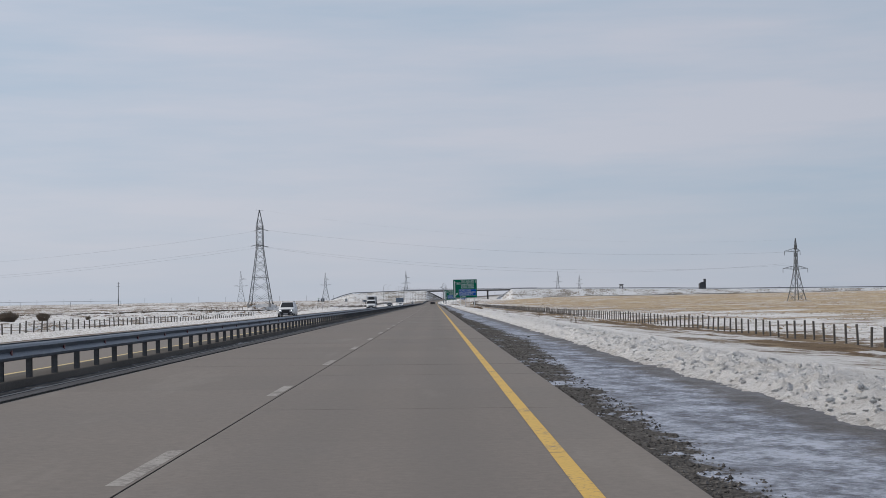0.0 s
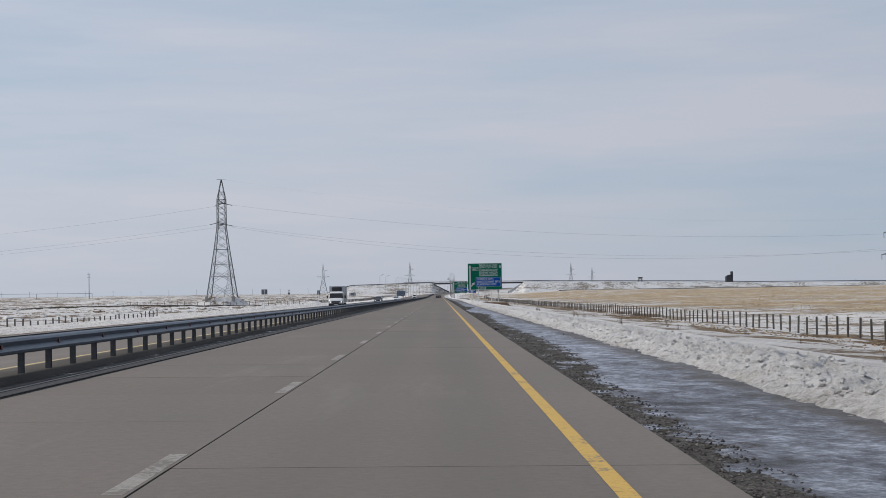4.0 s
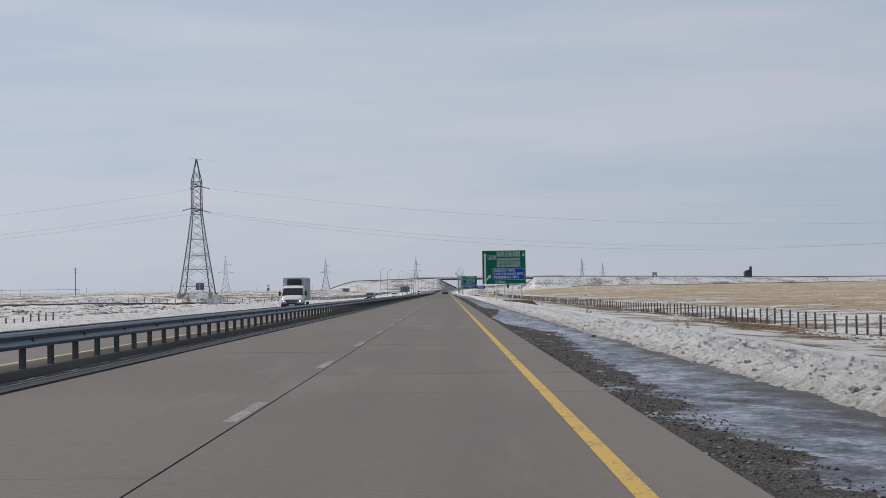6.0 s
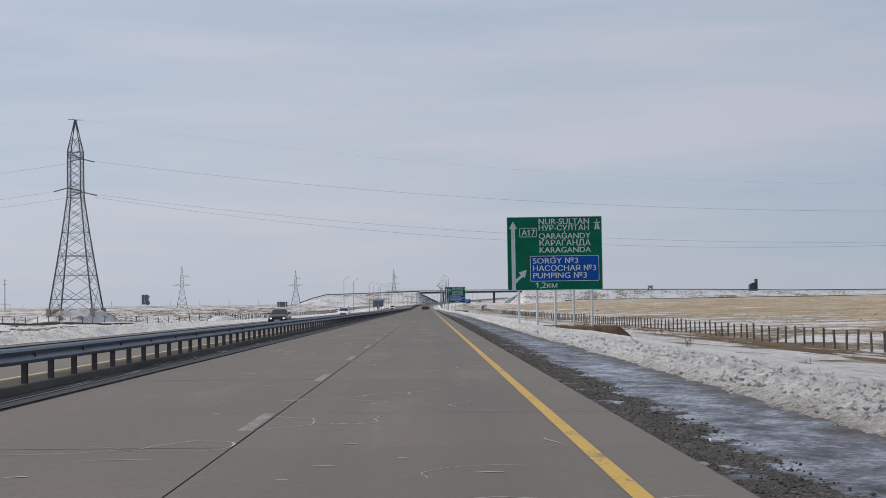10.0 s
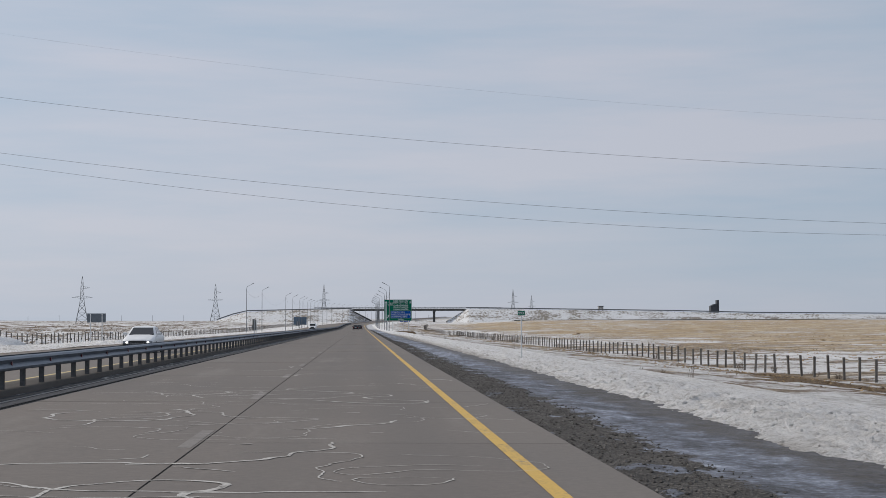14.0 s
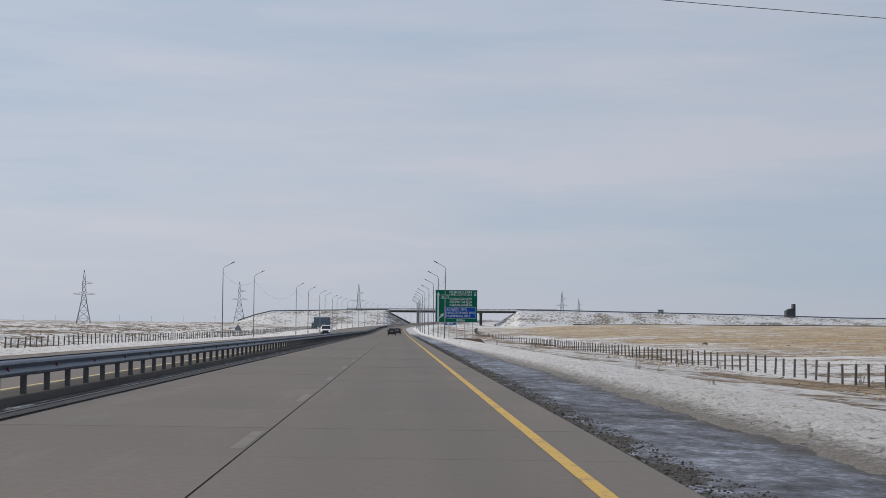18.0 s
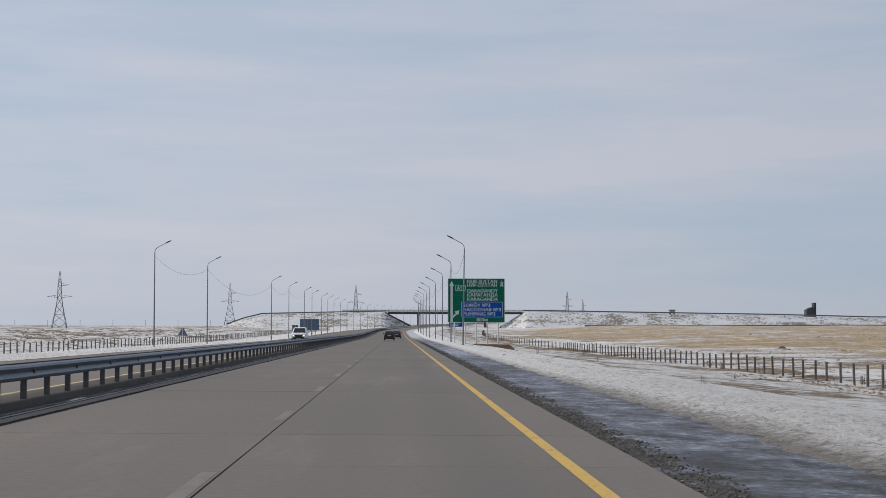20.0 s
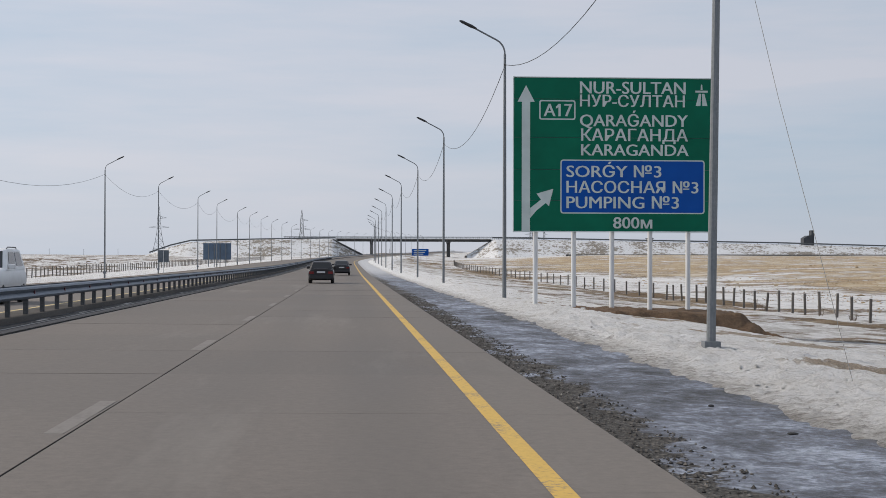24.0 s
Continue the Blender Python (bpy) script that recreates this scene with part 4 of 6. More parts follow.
saloon = car("saloon_car", "white four-door saloon on the far carriageway", [(-2.3, 0.70, 0.4, 0.88), (-2.2, 0.84, 0.3, 0.98), (-1.3, 0.90, 0.22, 1.0), (0.8, 0.90, 0.22, 0.96), (1.7, 0.87, 0.24, 0.86), (2.25, 0.80, 0.3, 0.72), (2.4, 0.66, 0.36, 0.62)],
             0.95, 1.43, (-1.6, 1.05, -0.85, 0.05, 0.82, 0.58), PAINT_WHITE, (-1.4, 1.45), "oncoming cars", 0.32, plate_z=0.7)
place(saloon, -12.0, 545, 180)
suv3 = copy_thing(white_suv, Matrix.Identity(4))
place(suv3, -16.4, 172, 180)
dark_suv = car("saloon_car", "glossy black four-door saloon on the far carriageway", [(-2.35, 0.72, 0.4, 0.92), (-2.25, 0.86, 0.3, 1.02), (-1.3, 0.91, 0.22, 1.03), (0.8, 0.91, 0.22, 0.98), (1.7, 0.89, 0.24, 0.90), (2.25, 0.82, 0.3, 0.76), (2.42, 0.68, 0.36, 0.64)],
               0.98, 1.45, (-1.75, 1.1, -0.95, 0.1, 0.83, 0.57), PAINT_GREY, (-1.35, 1.4), "oncoming cars", 0.33, plate_z=0.75)
place(dark_suv, -13.6, 468, 180)


def box_truck():
    ob = thing("box_truck", "white cab-over delivery van with a tall box body", "truck", "oncoming cars")
    bm = loft(bmesh.new(), [rounded(hw, z0, z1, y, 0.12) for y, hw, z0, z1 in ((0.9, 0.98, 0.45, 2.15), (1.7, 1.0, 0.42, 2.2), (2.3, 1.0, 0.4, 1.95), (2.75, 0.99, 0.4, 1.35), (3.35, 0.95, 0.4, 1.12), (3.55, 0.88, 0.42, 0.95))])
    part("cab", bm, PAINT_WHITE, ob)
    cargo = part("cargo_box", a_box(-1.06, 1.06, -3.3, 0.85, 0.85, 2.95, bevel=0.03), BOX_WHITE, ob, "dull white ribbed box")
    for k in range(9):
        for sx in (-1, 1):
            part("box_rib", a_box(*sorted((sx * 1.061, sx * 1.075)), -3.1 + k * 0.47, -3.07 + k * 0.47, 0.95, 2.85), BOX_WHITE, cargo)
    unit = part("refrigeration_unit", a_box(-0.66, 0.66, 0.86, 1.28, 2.22, 2.82, bevel=0.06), PLASTIC, ob, "black cooling unit")
    for k in range(4):
        part("louvre", a_box(-0.52, 0.52, 1.281, 1.30, 2.34 + 0.11 * k, 2.38 + 0.11 * k), PANEL_DARK, unit)
    part("windscreen", plate_on(bmesh.new(), ((-0.95, 2.80, 1.30), (0.95, 2.80, 1.30), (0.88, 2.27, 1.97), (-0.88, 2.27, 1.97)), 0.01, 0.99, 0.02, 0.97, (0, 1, 0.4), 0.05), GLASS_DARK, ob)
    part("front_bumper", a_box(-0.97, 0.97, 3.38, 3.68, 0.30, 0.62, bevel=0.05), PLASTIC, ob)
    grille = part("grille", poly(bmesh.new(), [(-0.42, 0.62), (0.42, 0.62), (0.56, 0.93), (-0.56, 0.93)], 3.5, 3.63), PLASTIC, ob)
    for k in range(3):
        part("grille_bar", a_box(-0.46, 0.46, 3.631, 3.645, 0.68 + 0.08 * k, 0.70 + 0.08 * k), RIM, grille)
    part("front_plate", a_box(-0.26, 0.26, 3.68, 3.70, 0.42, 0.53), PLATE, ob, "pale number plate")
    part("chassis_beam", a_box(-0.5, 0.5, -3.2, 2.0, 0.5, 0.84), PLASTIC, ob)
    for sx in (-1, 1):
        part("headlamp", a_box(*sorted((sx * 0.60, sx * 0.945)), 3.30, 3.60, 0.70, 0.94, bevel=0.05), HEADLIGHT, ob)
        part("bulb", a_box(*sorted((sx * 0.68, sx * 0.80)), 3.601, 3.62, 0.76, 0.86, bevel=0.005), LIT_LAMP, ob, "lit bulb")
        part("side_window", plate_on(bmesh.new(), ((sx * 1.0, 1.35, 1.3), (sx * 1.0, 2.5, 1.3), (sx * 1.0, 2.15, 1.9), (sx * 1.0, 1.35, 1.9)), 0.0, 1.0, 0.0, 1.0, (sx, 0, 0)), GLASS_DARK, ob)
        part("mirror", a_box(*sorted((sx * 1.08, sx * 1.28)), 2.55, 2.68, 1.3, 1.7, bevel=0.03), PLASTIC, ob)
        for wy in (-2.0, 2.6):
            wheel(ob, sx * 0.9, wy, 0.36, 0.24)
    return ob


truck = box_truck()
place(truck, -13.75, 337.5, 180)

# ---- motorway signs ----


def text_mesh(body, width, cap, bold=0.0):
    """Flat letters of the built-in font, made to a width and a height of capitals, facing -y."""
    def raw(t):
        cu = bpy.data.curves.new("letters", "FONT")
        cu.body, cu.size, cu.offset, cu.resolution_u = t, 1.0, bold, 3
        ob = new("letters", cu)
        bpy.context.view_layer.update()
        me = bpy.data.meshes.new_from_object(ob.evaluated_get(bpy.context.evaluated_depsgraph_get()))
        bpy.data.objects.remove(ob)
        n = len(me.vertices)
        co = np.empty(n * 3, np.float32)
        me.vertices.foreach_get("co", co)
        return me, co.reshape(-1, 3)
    ref, rc = raw("H")
    h = rc[:, 1].max() - rc[:, 1].min()
    bpy.data.meshes.remove(ref)
    flags = []
    for i, ch in enumerate(body):
        if ch == "1":
            m1, c1 = raw(body[:i + 1])
            xr = c1[:, 0].max() - 0.085
            bpy.data.meshes.remove(m1)
            flags.append([(xr, h), (xr - 0.16, h - 0.15), (xr - 0.16, h - 0.26), (xr, h - 0.14)])
    me, co = raw(body)
    x0, x1 = co[:, 0].min(), co[:, 0].max()
    # the points lie a hair apart in depth, so that no two facets share a plane
    pts = [(float(a), float(b)) for a, b, _ in co]
    faces = [list(f.vertices) for f in me.polygons]
    bpy.data.meshes.remove(me)
    for f in flags:
        faces.append(list(range(len(pts), len(pts) + 4)))
        pts += f
    # two layers, the upper one a little to the right, give the bold stroke
    n = len(pts)
    verts = [((a - x0) * (width - 0.022) / (x1 - x0) + 0.022 * k, -0.006 * k - 0.0004 * ((i * 7) % 11), b * cap / h) for k in (0, 1) for i, (a, b) in enumerate(pts)]
    faces += [[v + n for v in f] for f in faces]
    me = bpy.data.meshes.new("lettering")
    me.from_pydata(verts, [], faces)
    return me


def motorway_sign(name, x, y, z_ground, z_bottom, distance, dist_box, label, up=(0, 0)):
    """A large direction board on five tubes; local x from the left edge, z from the bottom edge."""
    W, H = 6.82, 5.26
    ob = thing(name, label, "road sign", "motorway direction signs", m=pose(x, y, z_bottom))
    U = lambda px: (px - 395) / 73.6
    V = lambda py: (600 - py) / 75.7
    # the face is made of four planks of sheeting
    cuts = [0.0, V(520), V(440), V(357), V(257), H]
    for a, b in zip(cuts, cuts[1:]):
        part("panel", a_box(0, W, -0.03, 0.0, a + 0.006, b - 0.006), SIGN_GREEN, ob)
    bm = bmesh.new()
    for q in ((-0.03, 0, -0.03, H + 0.03), (W, W + 0.03, -0.03, H + 0.03)):
        box(bm, q[0], q[1], -0.045, 0.03, q[2], q[3])
    for q in ((-0.03, 0.0), (H, H + 0.03)):
        box(bm, 0, W, -0.045, 0.03, q[0], q[1])
    part("rim", bm, SIGN_WHITE, ob, "thin grey-white edge")
    part("backing", a_box(0.01, W - 0.01, 0.001, 0.025, 0.01, H - 0.01), SIGN_BACK, ob)
    bx0, bx1, bz0, bz1 = U(513), U(881), V(554), V(414)

    def rounded_rect(x0, x1, z0, z1, r=0.09):
        out = []
        for cx, cz, a0 in ((x1 - r, z0 + r, -90), (x1 - r, z1 - r, 0), (x0 + r, z1 - r, 90), (x0 + r, z0 + r, 180)):
            out += [(cx + r * math.cos(radians(a0 + k * 30)), cz + r * math.sin(radians(a0 + k * 30))) for k in range(4)]
        return out
    blue_rim = part("blue_panel_border", poly(bmesh.new(), rounded_rect(bx0, bx1, bz0, bz1), -0.036, -0.031), SIGN_WHITE, ob)
    part("blue_panel", poly(bmesh.new(), rounded_rect(bx0 + 0.04, bx1 - 0.04, bz0 + 0.04, bz1 - 0.04, 0.07), -0.040, -0.0365), SIGN_BLUE, blue_rim)
    box_rim = part("route_box_border", poly(bmesh.new(), rounded_rect(U(459), U(551), V(311), V(260), 0.07), -0.036, -0.031), SIGN_WHITE, ob)
    part("route_box", poly(bmesh.new(), rounded_rect(U(462.5), U(547.5), V(307.5), V(263.5), 0.05), -0.040, -0.0365), SIGN_GREEN, box_rim)
    lines = (("NUR-SULTAN", 562, 832, 242, 211), ("НУР-СУЛТАН", 562, 830, 276, 247), ("QARAǴANDY", 562, 838, 327, 297), ("КАРАГАНДА", 565, 838, 365, 335), ("KARAGANDA", 565, 840, 403, 374),
             ("A17", 470, 543, 302, 270), ("SORǴY №3", 528, 770, 459, 430), ("НАСОСНАЯ №3", 528, 865, 500, 471), ("PUMPING №3", 528, 815, 540, 510), (distance, *dist_box))
    for body, x0, x1, zb, zt in lines:
        shift = up[0] if body in ("QARAǴANDY", "КАРАГАНДА", "KARAGANDA") else up[1] if zb > 420 else 0
        zb, zt = zb - shift, zt - shift
        me = text_mesh(body, U(x1) - U(x0), V(zt) - V(zb))
        me.materials.append(SIGN_WHITE)
        part_mesh("lettering", me, ob, Matrix.Translation((U(x0), -0.0435, V(zb))), "white lettering reading " + body)
    # straight-on arrow with a branch to the right
    poly_pts = [(415, 600), (436, 600), (436, 265), (447.5, 265), (425.5, 222), (404, 265), (415, 265)]
    part("through_arrow", poly(bmesh.new(), [(U(a), max(0.0, V(b))) for a, b in poly_pts], -0.035, -0.031), SIGN_WHITE, ob, "long white arrow")
    poly_pts = [(436.5, 566), (436.5, 540), (464, 518), (452, 503), (495, 490), (484, 535), (476, 527), (452, 547)]
    part("exit_arrow", poly(bmesh.new(), [(U(a), V(b)) for a, b in poly_pts], -0.035, -0.031), SIGN_WHITE, ob, "short white branch arrow")
    for pts in ([(858, 272), (870, 272), (872, 240), (866, 240)], [(875, 272), (888, 272), (880, 240), (874, 240)], [(857, 237), (889, 237), (889, 232), (857, 232)], [(870.5, 230), (875.5, 230), (874.5, 216), (871.5, 216)]):
        part("motorway_symbol", poly(bmesh.new(), [(U(a), V(b)) for a, b in pts], -0.035, -0.031), SIGN_WHITE, ob)
    for k in range(5):
        px = 0.76 + k * 1.325
        bm = bmesh.new()
        tube(bm, [(px, 0.12, z_ground - z_bottom - 0.35 - 0.03 * k), (px, 0.12, H - 0.3)], 0.085, 14)
        part("support_tube", bm, POST_WHITE, ob, smooth=False)
    for z in (0.6, 2.0, 3.4, 4.6):
        part("cross_rail", a_box(0.1, W - 0.1, 0.03, 0.09, z, z + 0.07), LAMP_STEEL, ob)
    return ob


motorway_sign("motorway_sign", 5.79, 438.6, 0.0, 2.53, "1,2км", (549, 657, 592, 563), "large green direction board on white tubes, 1.2 kilometres ahead", (6, 3))
motorway_sign("motorway_sign", 5.86, 842.0, -0.1, 2.50, "800м", (647, 747, 592, 563), "large green direction board on white tubes, 800 metres ahead")


def soil_pad(x0, x1, y0, y1, zt, label):
    """A raised pad of bare earth with ragged sloping sides."""
    def zf(X, Y):
        e = 0.5 * fbm(X * 0.9, Y * 0.9, 3)
        d = np.minimum(np.minimum(X - x0, (x1 - X) * 0.8), np.minimum((Y - y0) * 0.9, y1 - Y)) + e
        return np.interp(d, [-0.2, 1.1], [-1.5, 0.0]) + zt + 0.20 * fbm(X * 2.5, Y * 2.5, 4) + 0.16 * np.abs(fbm(X * 5.5 + 3, Y * 5.5, 3)) * sstep(-d, -1.6, -0.6) - 0.02 * (X - x0)
    ob = grid_mesh("earth_mound", np.arange(x0 - 0.3, x1 + 1.2, 0.12), np.arange(y0 - 0.3, y1 + 0.4, 0.12), zf, SOIL)
    return tagged(ob, label, "earth mound", "sign foundations")


soil_pad(6.3, 14.8, 434.6, 441.5, -0.03, "brown bare earth pad under the sign posts")
soil_pad(6.3, 14.6, 837.6, 844.5, -0.09, "brown bare earth pad under the sign posts")

def earth_heap(x, y, r, h, label):
    z = gz(x, y)
    ob = grid_mesh("earth_heap", np.arange(-r * 1.2, r * 1.2, r / 7), np.arange(-r * 1.2, r * 1.2, r / 7),
                   lambda X, Y: h * (1 - sstep(np.hypot(X, Y) / r + 0.4 * fbm(X * 2.0 / r + 4, Y * 2.0 / r, 3), 0.1, 0.95)) * 1.3 - 0.3 * h, SOIL)
    ob.location = (x, y, z)
    return tagged(ob, label, "earth heap")


earth_heap(65.4, 916.2, 1.1, 0.45, "small dark heap of earth in the dry grass")

# ---- kilometre post ----
km = thing("kilometre_post", "small green kilometre plate on a thin white post in snow", "road sign", m=pose(6.7, 525.5, -0.15))
bm = bmesh.new()
tube(bm, [(0, 0, -0.4), (0, 0, 2.12)], 0.026, 8)
part("post", bm, POST_WHITE, km)
part("plate", a_box(-0.15, 0.15, -0.045, -0.03, 2.02, 2.22), SIGN_GREEN, km)
me = text_mesh("113", 0.215, 0.11)
me.materials.append(SIGN_WHITE)
part_mesh("lettering", me, km, Matrix.Translation((-0.108, -0.0485, 2.065)), "white figures reading 113")

# ---- signs of the other carriageway, seen from behind ----


def sign_back(name, label, x, y, z0, z1, w, posts=1, material=SIGN_BACK, turn=0.0, ribs=2, leg=0.03):
    g = gz(x, y) if x < -20.5 else float(road_z(np.array(x), np.array(y))) - 0.03
    ob = thing(name, label, "road sign", "signs seen from behind", m=pose(x, y, 0, 0, 0, turn))
    part("plate", a_box(-w / 2, w / 2, 0.0, 0.02, z0, z1, bevel=0.004), material, ob, "grey unpainted back")
    for k in range(ribs):
        z = z0 + (k + 0.5) * (z1 - z0) / ribs
        part("stiffener", a_box(-w / 2 + 0.04, w / 2 - 0.04, -0.035, -0.001, z - 0.03, z + 0.03), material, ob)
    for k in range(posts):
        px = 0 if posts == 1 else (k / (posts - 1) - 0.5) * w * 0.62
        bm = bmesh.new()
        tube(bm, [(px, -0.07, g - 0.4), (px, -0.07, z1 - 0.05)], leg, 8)
        part("post", bm, POST_WHITE if leg < 0.06 else LAMP_STEEL, ob)
    return ob


sign_back("square_sign", "back of a square sign on a thin post in snow", -26.4, 361.1, 2.0, 2.76, 0.9)
sign_back("small_sign", "back of a tall small sign on a thin post", -27.5, 476.7, 2.05, 3.0, 0.68)
sign_back("wide_sign", "back of a wide direction sign on two posts", -28.5, 626.0, 1.78, 2.75, 2.0, 2, SIGN_BACK, 0, 2, 0.05)
sign_back("tall_sign", "back of a tall grey sign by the lamp row", -20.9, 966.0, 1.2, 2.6, 1.2, 1)
sign_back("direction_board", "blue-grey back of a large direction board on four legs", -24.7, 1082.0, 1.55, 4.7, 5.3, 4, BB_BACK, 0, 4, 0.08)
panel = sign_back("parallel_panel", "ribbed grey panel on two thin posts beside the barrier", -8.25, 577.6, 1.08, 1.92, 3.35, 2, PANEL_DARK, 90, 2)

tri = thing("warning_sign", "grey back of a triangular warning sign", "road sign", "signs seen from behind", m=pose(-27.5, 852, gz(-27.5, 852)))
part("plate", poly(bmesh.new(), [(-0.65, 1.55), (0.65, 1.55), (0.0, 2.7)], 0, 0.02), SIGN_BACK, tri)
bm = bmesh.new()
tube(bm, [(0, -0.05, -0.3), (0, -0.05, 2.6)], 0.03, 8)
part("post", bm, POST_WHITE, tri)

yld = thing("yield_sign", "white inverted triangle above a dark round plate", "road sign", "signs seen from behind", m=pose(-42.6, 560, gz(-42.6, 560)))
gy0 = gz(-42.6, 560)
part("triangle_plate", poly(bmesh.new(), [(-0.42, 3.9 - gy0 - 0.25), (0.42, 3.9 - gy0 - 0.25), (0, 3.1 - gy0 - 0.25)], 0, 0.02), SIGN_WHITE, yld)
bm = bmesh.new()
tube(bm, [(0, 0, 2.6 - gy0), (0, 0.02, 2.6 - gy0)], 0.34, 20)
part("round_plate", bm, SIGN_BACK, yld)
bm = bmesh.new()
tube(bm, [(0, 0.05, -0.3), (0, 0.05, 3.6 - gy0)], 0.03, 8)
part("post", bm, POST_WHITE, yld)

bs_z = gz(24.5, 1300)
blue = thing("blue_sign", "distant blue direction board on posts", "road sign", m=pose(24.5, 1300, bs_z))
part("panel", a_box(-2.8, 2.8, -0.05, 0, 2.6, 4.9), SIGN_BLUE, blue)
for k in (-2, 0, 2):
    part("post", a_box(k - 0.07, k + 0.07, 0.005, 0.14, -0.3, 4.8), POST_WHITE, blue)
for k in range(3):
    part("text_bar", a_box(-2.2, 1.0 + 0.5 * k, -0.056, -0.0505, 3.0 + 0.6 * k, 3.25 + 0.6 * k), SIGN_WHITE, blue, "pale bar of unreadable writing")

# ---- street lamps ----


def street_lamp(label, side):
    """side -1: the arm reaches to the left."""
    ob = thing("street_lamp", label, "street lamp", "motorway street lamps")
    bm = bmesh.new()
    tube(bm, [(0, 0, -0.8), (0, 0, 3), (0, 0, 6), (0, 0, 9.9)], [0.085, 0.078, 0.068, 0.052], 12)
    part("pole", bm, LAMP_STEEL, ob)
    bm = bmesh.new()
    arc = [(side * 0.55 * (1 - math.cos(a)), 0, 9.9 + 0.62 * math.sin(a)) for a in np.linspace(0, 1.15, 6)]
    tube(bm, arc + [(side * 1.25, 0, 10.95)], 0.035, 8)
    part("arm", bm, LAMP_STEEL, ob)
    bm = bmesh.new()
    h = [(side * 1.15, 0, 10.92), (side * 1.35, 0, 11.01), (side * 1.75, 0, 11.2), (side * 1.85, 0, 11.24)]
    tube(bm, h, [0.036, 0.07, 0.06, 0.025], 8)
    part("lamp_head", bm, PLASTIC, ob, "dark luminaire")
    part("base_plate", a_box(-0.14, 0.14, -0.14, 0.14, -0.3, -0.06), LAMP_STEEL, ob)
    bm = bmesh.new()
    tube(bm, [(0, -0.09, 9.45), (0, -0.17, 9.45)], 0.045, 8)
    part("cable_clamp", bm, PLASTIC, ob)
    return ob


right_lamps = [(6.55, 816.6), (6.53, 851.5), (6.68, 893), (6.47, 926.7), (6.15, 960), (6.16, 995), (6.25, 1032), (6.4, 1069)] + [(6.6 + float(bend(y)), y) for y in range(1108, 1680, 40)]
left_lamps = [(-27.7, 830.5), (-26.33, 867.4), (-23.66, 941.3), (-23.15, 979.4), (-22.4, 1021.0), (-22.58, 1056.3), (-22.31, 1101.8)] + [(-22.3 + float(bend(y)), y) for y in range(1140, 1680, 40)]
for rows, side, text in ((right_lamps, -1, "tall grey street lamp with a curved arm"), (left_lamps, 1, "tall grey street lamp with a curved arm on the far side")):
    first = None
    tops = []
    for x, y in rows:
        z = -0.05 + float(rise(y)) if x - float(bend(y)) > 0 else float(rise(y)) + 0.4
        if first is None:
            first = street_lamp(text, side)
            lean = 0.8 if side < 0 else 0.0
            z += 0.2 if side < 0 else 0.0
            first.matrix_basis = pose(x, y, z, ry=lean)
            tops.append((x + 9.45 * math.sin(math.radians(lean)), y - 0.13, z + 9.45))
            continue
        if side < 0 and 920 < y < 1100:
            z -= 0.2
        copy_thing(first, pose(x, y, z))
        tops.append((x, y - 0.13, z + 9.45))
    x0, y0, z0 = tops[0]
    for a, b in zip(tops, tops[1:]):
        bm = bmesh.new()
        pts = []
        for u in np.linspace(0, 1, 15):
            p = Vector(a).lerp(Vector(b), u)
            p.z -= 4 * 1.35 * max(1.0, (b[1] - a[1]) / 38) * u * (1 - u)
            pts.append(p)
        tube(bm, pts, 0.014, 4)
        tagged(link_mesh("lamp_cable", bm, WIRE), "thin black cable slung between street lamps", "cable", "lamp cables")
# the hanging end of the cable at the row's first right-hand lamp
bm = bmesh.new()
tube(bm, [(6.52, 816.45, 9.35), (6.50, 814.4, 6.6), (6.5, 812.3, 3.9), (6.52, 810.2, 1.35), (6.55, 809.0, -0.2)], 0.0045, 4)
tagged(link_mesh("stay_wire", bm, WIRE), "thin stay wire running down into the snow", "cable", "lamp cables")

# ---- power line ----


